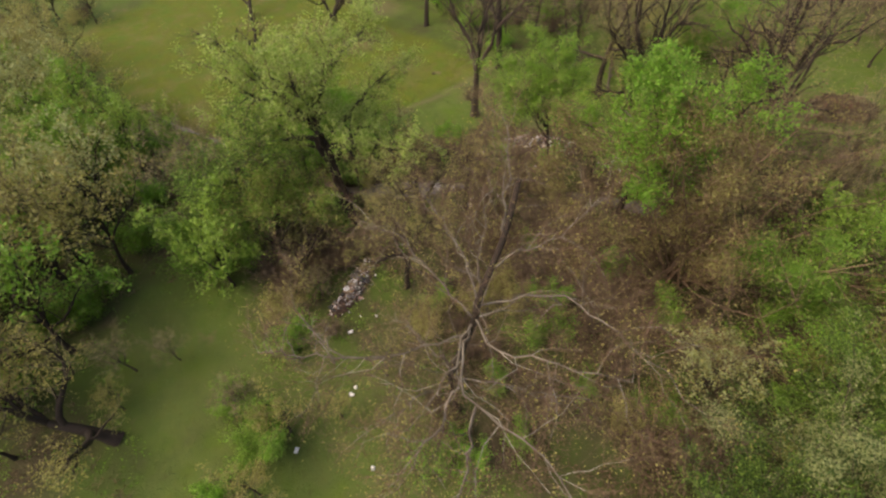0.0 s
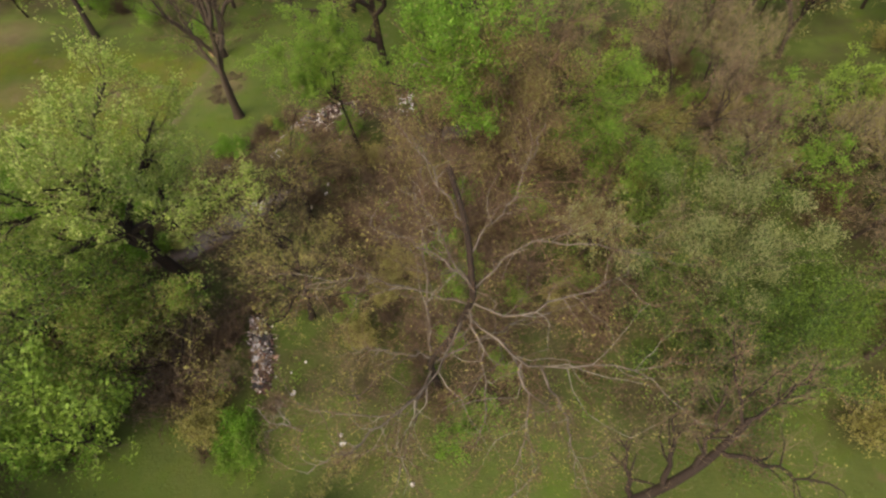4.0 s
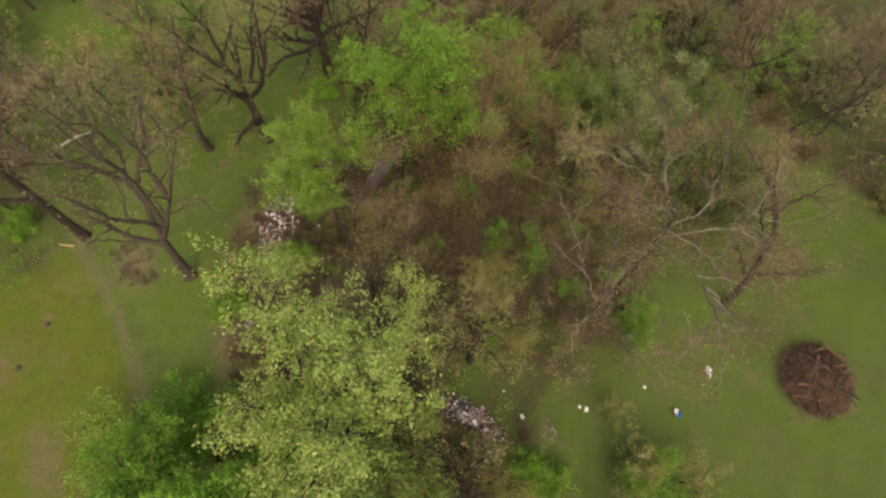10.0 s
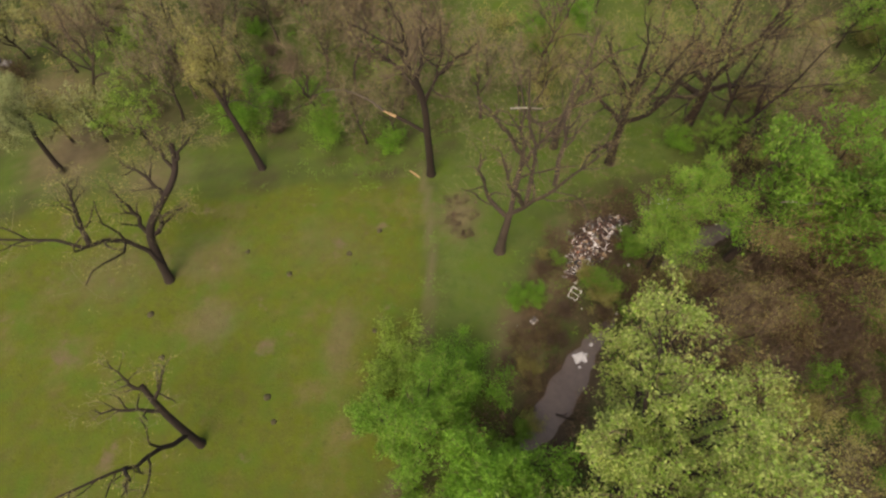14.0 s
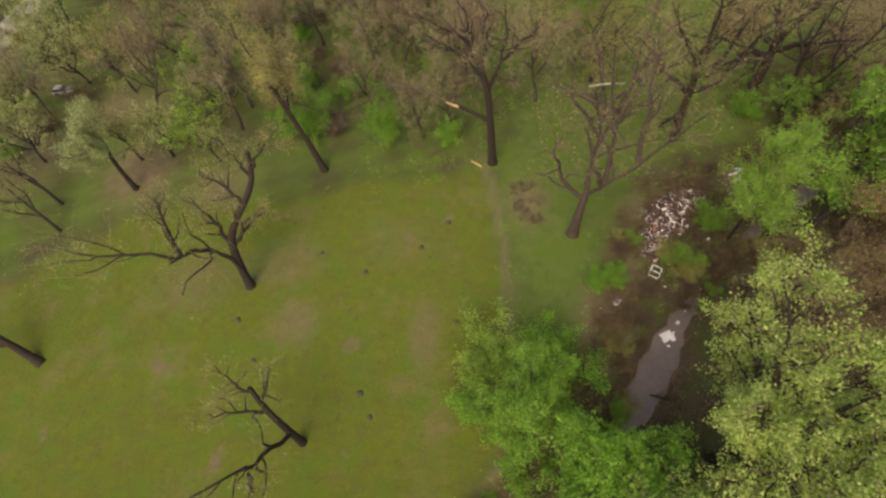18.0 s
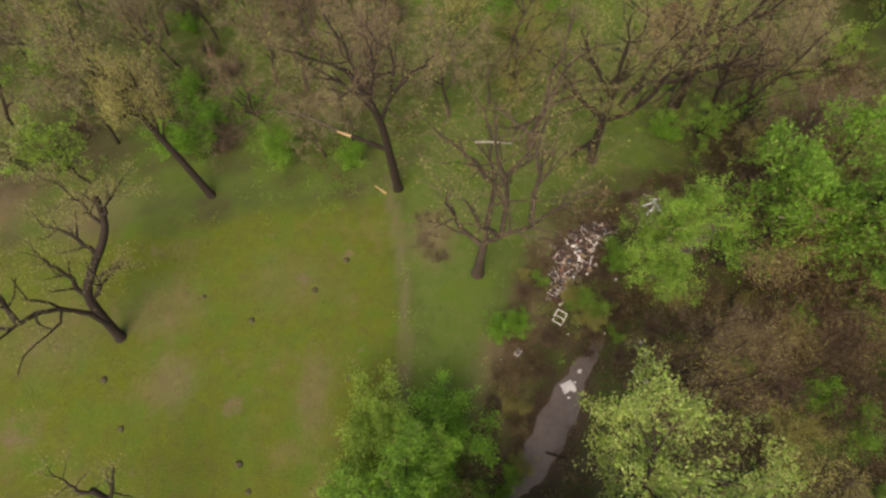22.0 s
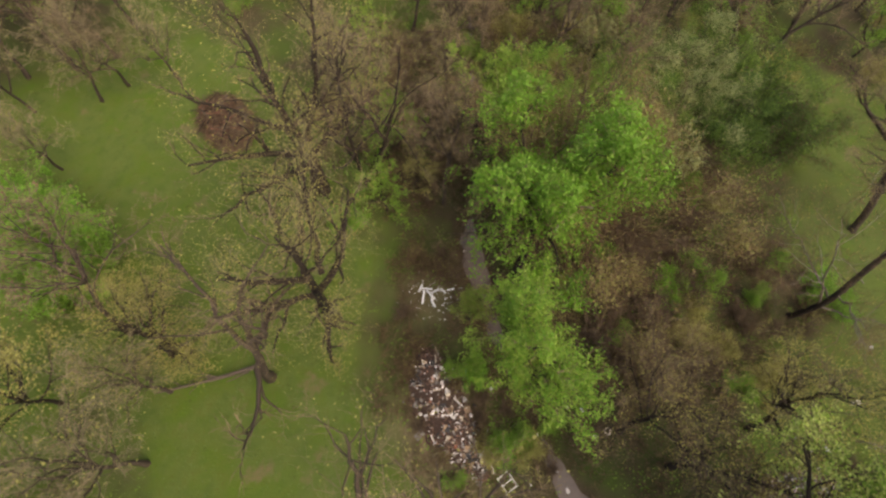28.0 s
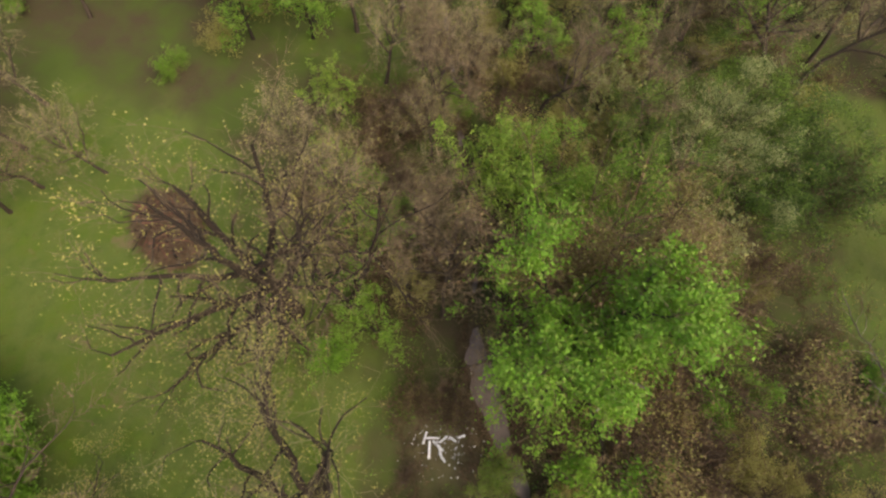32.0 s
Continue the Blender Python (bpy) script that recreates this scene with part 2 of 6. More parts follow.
mud = np.clip((cw + 1.0 + np.minimum(cw, 1.6) + 0.7 * ripple(gx, gy, 5, 8.0) - cd) / 2.2, 0, 1)
td, _ = far_from(TRACK_LINE, gx, gy)
worn = 0.75 * np.clip(1.15 - td / 0.9 + 0.3 * ripple(gx, gy, 4, 2.0), 0, 1) * (gy < 90)
mown = np.clip(inside(MOWN, gx, gy) / 3 + 0.5, 0, 1)
BARE = [(-66.7, 56.6, 2.0, 4.5, 0.55), (-85, 56.8, 2.8, 3.2, 0.6), (-52.4, 79.0, 2.8, 4.2, 0.75), (-42.6, 58.6, 3.2, 5.5, 0.8), (-38.4, 68, 2.6, 4.0, 0.7), (-32.7, 75.6, 4.6, 5.6, 0.9), (-88.9, 67, 5, 4, 0.4), (-18.3, 84.8, 4, 4, 0.7), (-71.9, 71.2, 6, 4, 0.25), (-102.7, 62.6, 6, 5, 0.35), (-120.8, 84.9, 6, 7, 0.9), (-104.7, 81.3, 5, 5, 0.5), (-131.7, 99.9, 9, 5, 0.7), (-146.5, 88.8, 12, 8, 0.7), (-109.6, 93.6, 6, 5, 0.6), (-157.1, 113, 10, 8, 0.5)]
bare_map = np.max([k_ * np.clip(1.5 - np.hypot((gx - x_) / a_, (gy - y_) / b_) + 0.35 * ripple(gx, gy, 2.7, x_), 0, 1) for x_, y_, a_, b_, k_ in BARE], axis=0)
for att, val in (("bare", bare_map), ("grass", cover), ("mud", mud), ("worn", worn), ("mown", mown)):
    gm.attributes.new(att, "FLOAT", "POINT").data.foreach_set("value", val.ravel().astype(np.float32))


def ground_material():
    m = bpy.data.materials.new("ground_cover")
    m.use_nodes = True
    nt = m.node_tree
    b = nt.nodes["Principled BSDF"]
    b.inputs["Roughness"].default_value = 0.95
    b.inputs["Specular IOR Level"].default_value = 0.1
    co = nt.nodes.new("ShaderNodeTexCoord")

    def noisy(scale, lo, hi, detail=4, rough=0.6):
        n, r = nt.nodes.new("ShaderNodeTexNoise"), nt.nodes.new("ShaderNodeMapRange")
        n.inputs["Scale"].default_value, n.inputs["Detail"].default_value, n.inputs["Roughness"].default_value = scale, detail, rough
        nt.links.new(co.outputs["Object"], n.inputs["Vector"])
        r.inputs[1].default_value, r.inputs[2].default_value = lo, hi
        nt.links.new(n.outputs[0], r.inputs[0])
        return r.outputs[0], n.outputs[0]

    def blend(fac, a, c):
        mx = nt.nodes.new("ShaderNodeMixRGB")
        for k, v in ((0, fac), (1, a), (2, c)):
            if isinstance(v, tuple):
                mx.inputs[k].default_value = (*v, 1)
            else:
                nt.links.new(v, mx.inputs[k])
        return mx.outputs[0]

    def att(name):
        a = nt.nodes.new("ShaderNodeAttribute")
        a.attribute_name = name
        return a.outputs["Fac"]

    fine, raw = noisy(5.0, 0.3, 0.7)
    mid, _ = noisy(0.55, 0.35, 0.65)
    big, _ = noisy(0.09, 0.4, 0.62)
    dry, _ = noisy(0.13, 0.52, 0.72, 6)
    lush, _ = noisy(0.22, 0.45, 0.7, 5)
    lawn = blend(mid, (0.098, 0.118, 0.012), (0.13, 0.154, 0.016))
    mottle, _ = noisy(0.5, 0.44, 0.62, 7, 0.78)
    lawn = blend(mottle, lawn, blend(fine, (0.122, 0.112, 0.03), (0.084, 0.094, 0.018)))
    lawn = blend(dry, lawn, (0.175, 0.14, 0.06))
    verge = blend(mid, (0.078, 0.114, 0.024), (0.112, 0.156, 0.04))
    grass = blend(att("mown"), verge, lawn)
    grass = blend(lush, grass, blend(fine, (0.07, 0.122, 0.013), (0.1, 0.158, 0.02)))
    grass = blend(fine, grass, blend(mid, grass, (0.09, 0.105, 0.02)))
    floor = blend(mid, (0.06, 0.044, 0.026), (0.055, 0.06, 0.02))
    floor = blend(fine, floor, (0.078, 0.06, 0.034))
    floor = blend(big, floor, (0.066, 0.095, 0.02))
    spots, _ = noisy(0.8, 0.6, 0.74, 5, 0.7)
    grass = blend(spots, grass, (0.068, 0.08, 0.018))
    bare, _ = noisy(0.19, 0.62, 0.72, 4)
    grass = blend(bare, grass, (0.16, 0.125, 0.065))
    col = blend(att("bare"), blend(att("grass"), floor, grass), blend(mid, (0.19, 0.145, 0.08), (0.14, 0.105, 0.06)))
    col = blend(att("worn"), col, blend(fine, (0.125, 0.105, 0.055), (0.17, 0.15, 0.08)))
    col = blend(att("mud"), col, blend(fine, (0.06, 0.042, 0.028), (0.105, 0.075, 0.048)))
    nt.links.new(col, b.inputs["Base Color"])
    bp = nt.nodes.new("ShaderNodeBump")
    bp.inputs["Strength"].default_value, bp.inputs["Distance"].default_value = 0.7, 0.15
    nt.links.new(raw, bp.inputs["Height"])
    nt.links.new(bp.outputs[0], b.inputs["Normal"])
    return m


gm.materials.append(ground_material())
tagged(new("ground", gm), "spring grass and leaf-littered woodland floor", "ground", kind="structure")

# ---------------------------------------------------------------- mesh helpers


def mesh_of(name, verts, faces, mat, smooth=False):
    me = bpy.data.meshes.new(name)
    me.from_pydata([tuple(v) for v in verts] if not isinstance(verts, np.ndarray) else verts.tolist(), [], faces if isinstance(faces, list) else faces.tolist())
    if smooth:
        me.polygons.foreach_set("use_smooth", [True] * len(me.polygons))
    me.materials.append(mat)
    return me


def piece(name, me, parent=None, label="", at=None, kind=""):
    ob = new(name, me)
    if parent:
        ob.parent = parent
    if at is not None:
        ob.matrix_basis = at
    return tagged(ob, label, kind=kind)


def part(name, bm, mat, parent, label="", at=None):
    me = bpy.data.meshes.new(name)
    bm.to_mesh(me)
    bm.free()
    me.materials.append(mat)
    return piece(name, me, parent, label, at)


class Shape:
    """Vertices and faces gathered for one mesh."""

    def __init__(self):
        self.v, self.f, self.n = [], [], 0

    def add(self, verts, faces):
        self.v.append(np.asarray(verts, float))
        self.f += (np.asarray(faces) + self.n).tolist()
        self.n += len(verts)

    def tube(self, pts, radii, sides):
        pts = np.asarray(pts, float)
        n = len(pts)
        tan = np.concatenate([pts[1:2] - pts[:1], pts[2:] - pts[:-2], pts[-1:] - pts[-2:-1]])
        tan /= np.linalg.norm(tan, axis=1, keepdims=True) + 1e-9
        ref = np.array([0.0, 0.0, 1.0]) if abs(tan[:, 2]).mean() < 0.8 else np.array([1.0, 0.0, 0.0])
        u = np.stack([tan[:, 1] * ref[2] - tan[:, 2] * ref[1], tan[:, 2] * ref[0] - tan[:, 0] * ref[2], tan[:, 0] * ref[1] - tan[:, 1] * ref[0]], 1)
        u /= np.linalg.norm(u, axis=1, keepdims=True) + 1e-9
        w = np.stack([tan[:, 1] * u[:, 2] - tan[:, 2] * u[:, 1], tan[:, 2] * u[:, 0] - tan[:, 0] * u[:, 2], tan[:, 0] * u[:, 1] - tan[:, 1] * u[:, 0]], 1)
        a = np.arange(sides) * 2 * np.pi / sides
        ring = np.cos(a)[None, :, None] * u[:, None] + np.sin(a)[None, :, None] * w[:, None]
        verts = (pts[:, None] + ring * np.asarray(radii)[:, None, None]).reshape(-1, 3)
        i, j = np.meshgrid(np.arange(n - 1), np.arange(sides), indexing="ij")
        k = (j + 1) % sides
        q = np.stack([i * sides + j, i * sides + k, (i + 1) * sides + k, (i + 1) * sides + j], -1).reshape(-1, 4)
        self.add(verts, q)

    def leaves(self, pts, size, rng, droop=0.0, long=1.6):
        """Small folded blades of about that size, turned at random."""
        n = len(pts)
        if not n:
            return
        a = rng.normal(size=(n, 3))
        a[:, 2] *= 0.6
        a[:, 2] -= droop
        a /= np.linalg.norm(a, axis=1, keepdims=True)
        b = np.cross(a, rng.normal(size=(n, 3)))
        b /= np.linalg.norm(b, axis=1, keepdims=True) + 1e-9
        s = size * rng.uniform(0.6, 1.4, (n, 1))
        p = np.asarray(pts)
        v = np.stack([p, p + a * s * long * 0.5 + b * s * 0.5, p + a * s * long, p + a * s * long * 0.5 - b * s * 0.5], 1).reshape(-1, 3)
        self.add(v, np.arange(4 * n).reshape(n, 4))

    def mesh(self, name, mat, smooth=False):
        return mesh_of(name, np.concatenate(self.v) if self.v else np.zeros((0, 3)), self.f, mat, smooth)


# ---------------------------------------------------------------- trees


def spikes(sh, base, tip, r):
    """Thin three-sided stems from base points to tips."""
    n = len(base)
    d = tip - base
    u = np.cross(d, np.array([0.3, 0.9, 0.2]))
    u /= np.linalg.norm(u, axis=1, keepdims=True) + 1e-9
    w = np.cross(d, u)
    w /= np.linalg.norm(w, axis=1, keepdims=True) + 1e-9
    ring = [base + r * (u * math.cos(a) + w * math.sin(a)) for a in (0, 2.094, 4.189)]
    v = np.stack([*ring, tip], 1).reshape(-1, 3)
    q = np.arange(n)[:, None] * 4
    sh.add(v, np.concatenate([q + [0, 1, 3], q + [1, 2, 3], q + [2, 0, 3]]))


def stems2(sh, base, mid_, tip, r):
    """Thin bent stems of two lengths."""
    n = len(base)
    d = tip - base
    u = np.cross(d, np.array([0.3, 0.9, 0.2]))
    u /= np.linalg.norm(u, axis=1, keepdims=True) + 1e-9
    w = np.cross(d, u)
    w /= np.linalg.norm(w, axis=1, keepdims=True) + 1e-9
    arms = [u * math.cos(a) + w * math.sin(a) for a in (0, 2.094, 4.189)]
    v = np.stack([*(base + 1.3 * r * a for a in arms), *(mid_ + 0.85 * r * a for a in arms), tip], 1).reshape(-1, 3)
    q = np.arange(n)[:, None] * 7
    f = []
    for i in range(3):
        j = (i + 1) % 3
        f += (q + [i, j, 3 + j] + sh.n).tolist() + (q + [i, 3 + j, 3 + i] + sh.n).tolist() + (q + [3 + i, 3 + j, 6] + sh.n).tolist()
    sh.v.append(v)
    sh.f += f
    sh.n += len(v)


def turned(rng, d, much, lift):
    """Directions turned at random by about that much, and lifted."""
    d = d / (np.linalg.norm(d, axis=1, keepdims=True) + 1e-9) + rng.normal(size=d.shape) * much * 0.8 + np.array([0, 0, lift])
    return d / (np.linalg.norm(d, axis=1, keepdims=True) + 1e-9)


def unit(v):
    v = np.asarray(v, float)
    return v / (np.linalg.norm(v) + 1e-9)


def heading(az, el):
    """A direction from degrees: az from +x towards +y, el up."""
    a, e = radians(az), radians(el)
    return np.array([math.cos(a) * math.cos(e), math.sin(a) * math.cos(e), math.sin(e)])


def bough(rng, start, way, length, bend, up, n):
    """A wandering line of n points."""
    pts, d = [np.asarray(start, float)], unit(way)
    for _ in range(n - 1):
        d = unit(d + rng.normal(size=3) * bend + np.array([0, 0, up]))
        pts.append(pts[-1] + d * length / (n - 1))
    return np.array(pts)


def offshoot(rng, d, angle):
    side = unit(np.cross(d, rng.normal(size=3)))
    a = radians(angle)
    return unit(d * math.cos(a) + side * math.sin(a))


def tree(name, label, seed, height, trunk_r, fork=0.35, lean=(0, 0), limbs=6, spread=50, reach=0.55, branches=7, twigs=6, sprays=3, limb_list=None, trunk_pts=None,
         bend=0.2, up=0.06, bark=BARK, limb_bark=None, twig=TWIG, twig_r=0.021, leaf_mat=None, leaves=0, leaf_size=0.17, leaf_spread=0.5, droop=0.0, category="tree", group="", second_leaf=None, branch_bark=None, extra=(), joined=False, limb_r=0.8, knots=9):
    """A tree at the origin: trunk, limbs with their branches, twigs and leaves, each a part."""
    rng = np.random.default_rng(seed)
    top = tagged(new(name), label, category, group)
    trunk_len = height * max(fork, 0.3) * 1.5
    if trunk_pts is None:
        tp = bough(rng, (0, 0, -0.3), (lean[0], lean[1], 1), trunk_len, bend * 0.5, 0.02, 8)
    else:
        tp = smooth3(trunk_pts, 4)
    r = np.linspace(1, 0.5, len(tp)) * trunk_r
    r[0] *= 1.35
    if len(r) > 2:
        r[1] *= 1.12
    trunk_sh = Shape()
    trunk_sh.tube(tp, r, 6 if joined else 9)
    if limb_list is None:
        a0 = rng.uniform(0, 360)
        limb_list = []
        for i in range(limbs):
            s = fork / (max(fork, 0.3) * 1.5) + (1 - fork / (max(fork, 0.3) * 1.5)) * i / max(1, limbs - 1)
            limb_list.append((s, a0 + i * 137 + rng.uniform(-20, 20), 90 - spread * rng.uniform(0.6, 1.25) * (1.15 - 0.6 * i / limbs), height * reach * rng.uniform(0.8, 1.15)))
    tw, lf, lf2 = Shape(), Shape(), Shape()
    roots, ways, longs = [], [], []
    rest_sh = Shape()
    for limb in limb_list:
        if len(limb) == 4 and not isinstance(limb[0], tuple):
            (s, az_, el_, ln), drawn = limb, None
            k = min(int(s * (len(tp) - 1)), len(tp) - 1)
            pale = branch_bark and el_ < 36
        else:
            drawn = evenly(smooth3(limb, 5), knots)
            drawn[1:-1] += rng.normal(size=(knots - 2, 3)) * 0.16
            ln = float(np.linalg.norm(np.diff(drawn, axis=0), axis=1).sum())
            k = int(np.linalg.norm(tp - drawn[0], axis=1).argmin())
            pale = bool(branch_bark)
        sh, boughs = trunk_sh if joined else Shape(), []
        lp = bough(rng, tp[k], heading(az_, el_), ln, bend, up * 0.6, knots) if drawn is None else drawn
        lr = np.linspace(limb_r, 0.18 * min(1, limb_r * 2), knots) * r[min(k, len(r) - 1)]
        sh.tube(lp, lr, 4 if joined else 6)
        for b in range(branches):
            j = min(int(2 + (b + rng.uniform(0, 0.9)) / branches * (knots - 2.1)), knots - 1)
            d = unit(lp[j] - lp[j - 1])
            bl = ln * rng.uniform(0.3, 0.55) * (1.15 - 0.6 * j / knots)
            bp_ = bough(rng, lp[j], offshoot(rng, d, rng.uniform(28, 62)), bl, bend * 1.2, up, 6)
            br = np.linspace(0.6, 0.2, 6) * max(lr[j], 0.045)
            if pale and j > 3:
                boughs.append((bp_, br * 0.75))
            else:
                sh.tube(bp_, br * (0.7 if pale else 1), 3 if joined else 4)
            j2 = rng.integers(1, 6, twigs)
            roots.append(bp_[j2])
            ways.append(bp_[j2] - bp_[j2 - 1])
            longs.append(bl * rng.uniform(0.25, 0.6, twigs) + 0.3)
        if joined:
            continue
        lo = piece("limb", sh.mesh("limb", BARK_MOTTLED if pale else limb_bark or bark, True), top)
        for bp_, br in boughs:
            bs = Shape()
            bs.tube(bp_, br, 5)
            piece("bough", bs.mesh("bough", branch_bark, True), lo, "whitish peeling bark")
    for nm, pts_, r0_, r1_, mat_, lab_ in extra:
        sh = Shape()
        ep = smooth3(pts_, 4)
        sh.tube(ep, np.linspace(r0_, r1_, len(ep)), 7)
        piece(nm, sh.mesh(nm, mat_, True), top, lab_)
    piece("trunk", trunk_sh.mesh("trunk", bark, True), top)
    p0, d0, l0 = np.concatenate(roots), np.concatenate(ways), np.concatenate(longs)[:, None]
    d0 = turned(rng, d0, 0.75, up - droop * 0.5)
    mid_ = p0 + d0 * l0 * 0.55
    d1 = turned(rng, d0, 0.35, up - droop * 0.6)
    tip = mid_ + d1 * l0 * 0.5
    if joined:
        spikes(tw, p0, tip, twig_r)
    else:
        stems2(tw, p0, mid_, tip, twig_r)
    s0 = np.repeat(mid_, sprays, 0) + (np.repeat(tip, sprays, 0) - np.repeat(mid_, sprays, 0)) * rng.uniform(-0.5, 0.9, (len(mid_) * sprays, 1))
    s1 = s0 + turned(rng, np.repeat(d1, sprays, 0), 0.8, up * 0.6 - droop * 0.6) * np.repeat(l0, sprays, 0) * rng.uniform(0.35, 0.75, (len(s0), 1))
    spikes(tw, s0, s1, twig_r * 0.75)
    piece("brushwood", tw.mesh("brushwood", twig), top, kind="stuff")
    if leaves and leaf_mat:
        ends, starts = np.concatenate([tip, s1, s1]), np.concatenate([mid_, s0, s0])
        k = rng.integers(0, len(ends), leaves)
        pick = starts[k] + (ends - starts)[k] * rng.uniform(0.2, 1.05, (leaves, 1)) + rng.normal(size=(leaves, 3)) * leaf_spread * 0.6
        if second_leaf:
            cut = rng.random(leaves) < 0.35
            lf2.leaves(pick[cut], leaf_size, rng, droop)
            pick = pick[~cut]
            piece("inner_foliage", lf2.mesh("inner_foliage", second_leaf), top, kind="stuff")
        lf.leaves(pick, leaf_size, rng, droop)
        piece("crown", lf.mesh("crown", leaf_mat), top, kind="stuff")
    return top


def evenly(line, n):
    """n points at even steps along a line."""
    run = np.concatenate([[0], np.cumsum(np.linalg.norm(np.diff(line, axis=0), axis=1))])
    at = np.linspace(0, run[-1], n)
    return np.stack([np.interp(at, run, line[:, a]) for a in range(3)], 1)


def smooth3(points, steps):
    p = np.array([points[0], *points, points[-1]], float)
    out = []
    for i in range(1, len(p) - 2):
        for s in np.arange(steps) / steps:
            a, b, c, d = p[i - 1], p[i], p[i + 1], p[i + 2]
            out.append(0.5 * (2 * b + (c - a) * s + (2 * a - 5 * b + 4 * c - d) * s**2 + (3 * b - a - 3 * c + d) * s**3))
    return np.array([*out, p[-1]])


def shrub(name, label, seed, height, radius, leaf_mat, leaves, leaf_size=0.2, stems=14, twig=TWIG, second_leaf=None, category="shrub", lumps=9, sprays=5):
    """A many-stemmed bush at the origin with lumpy leaf masses."""
    rng = np.random.default_rng(seed)
    top = tagged(new(name), label, category)
    st, pts = Shape(), []
    for i in range(stems):
        a = rng.uniform(0, 360)
        p = bough(rng, (rng.normal() * radius * 0.12, rng.normal() * radius * 0.12, -0.2), heading(a, rng.uniform(35, 80)), math.hypot(height, radius) * rng.uniform(0.6, 0.95), 0.16, 0.03, 7)
        st.tube(p, np.linspace(0.07, 0.02, 7) * (0.6 + height / 20), 3)
        for _ in range(sprays):
            j = rng.integers(2, 7)
            q = bough(rng, p[j], offshoot(rng, unit(p[j] - p[j - 1]), rng.uniform(25, 70)), height * rng.uniform(0.15, 0.35), 0.2, 0.03, 4)
            spikes(st, q[:1], q[-1:], 0.03)
            pts.append(q)
        pts.append(p[3:])
    piece("brushwood", st.mesh("brushwood", twig), top, kind="stuff")
    if leaves:
        pts = np.concatenate(pts)
        hubs = pts[rng.integers(0, len(pts), lumps * 6)]
        pick = hubs[rng.integers(0, len(hubs), leaves)] + rng.normal(size=(leaves, 3)) * np.array([1, 1, 0.75]) * min(radius * 0.14, 0.75)
        half = leaves // (4 if height > 10 else 2)
        pick[:half] = pts[rng.integers(0, len(pts), half)] + rng.normal(size=(half, 3)) * 0.3
        pick = pick[pick[:, 2] > 0.15]
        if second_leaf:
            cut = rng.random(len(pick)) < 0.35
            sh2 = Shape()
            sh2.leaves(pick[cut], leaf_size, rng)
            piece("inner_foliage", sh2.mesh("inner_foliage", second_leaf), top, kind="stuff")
            pick = pick[~cut]
        sh = Shape()
        sh.leaves(pick, leaf_size, rng)
        piece("crown", sh.mesh("crown", leaf_mat), top, kind="stuff")
    return top


def stand(ob, x, y, turn=0.0, size=1.0, sink=0.0):
    """Sets a thing on the ground."""
    ob.matrix_basis = Matrix.Translation((x, y, ground_z(x, y) - sink)) @ Matrix.Rotation(radians(turn), 4, "Z") @ Matrix.Scale(size, 4)
    return ob


def stand_copy(ob, x, y, turn=0.0, size=1.0, label=""):
    m = Matrix.Translation((x, y, ground_z(x, y))) @ Matrix.Rotation(radians(turn), 4, "Z") @ Matrix.Scale(size, 4)
    keep = ob.matrix_basis.copy()
    ob.matrix_basis = Matrix.Identity(4)
    c = copy_thing(ob, m)
    ob.matrix_basis = keep
    if label:
        tagged(c, label)
    return c


# the trees that stand singly in and round the meadow
stand(tree("broken_limb_tree", "dark leafless tree with a split limb, at the meadow edge", 11, 30, 0.72, trunk_pts=[(0, 0, -0.3), (-0.3, 0.1, 5), (-0.6, 0.2, 9.5), (-1.0, 0.3, 14.5), (-2.2, 0.5, 19), (-4.0, 0.8, 23)],
    extra=[("broken_limb", [(-0.6, 0.2, 9.3), (-3.4, 0.3, 11.0), (-5.4, 0.4, 12.0)], 0.34, 0.24, BARK, ""), ("split_wood_scar", [(-5.2, 0.4, 11.9), (-6.2, 0.45, 12.3), (-7.4, 0.5, 12.9)], 0.25, 0.1, WOOD_FRESH, "raw pale split wood"), ("hanging_limb", [(-7.2, 0.5, 12.8), (-9.4, 0.8, 14.4), (-12.6, 1.4, 15.2), (-16.5, 2.4, 14.2)], 0.17, 0.05, BARK_GREY, "")],
    limb_list=[((-1.0, 0.3, 15), (0.4, 0.6, 18.5), (1.2, 1.2, 22), (1.0, 2.0, 27)), ((0.6, 0.8, 19.5), (3.2, 1.6, 22), (6.0, 2.4, 24)), ((-1.6, 0.4, 17), (-4.5, 1.2, 20), (-8.5, 2.0, 22.5), (-11, 3, 24)), ((-3.0, 0.6, 21), (-3.6, 1.6, 25), (-5.6, 2.4, 29)), ((-4.0, 0.8, 23), (-7.0, -0.4, 26), (-10, -1.5, 28)), ((-2.0, 0.5, 18.5), (-1.5, 4.0, 22), (-2.0, 7.5, 25)), ((-2.4, 0.5, 19.5), (-3.4, -2.6, 23), (-4.6, -5.0, 26))],
    branches=9, twigs=13, sprays=4, twig_r=0.016, limb_r=0.62, leaf_mat=LEAF_OLIVE, leaves=900, leaf_size=0.15), -58.0, 87.4)
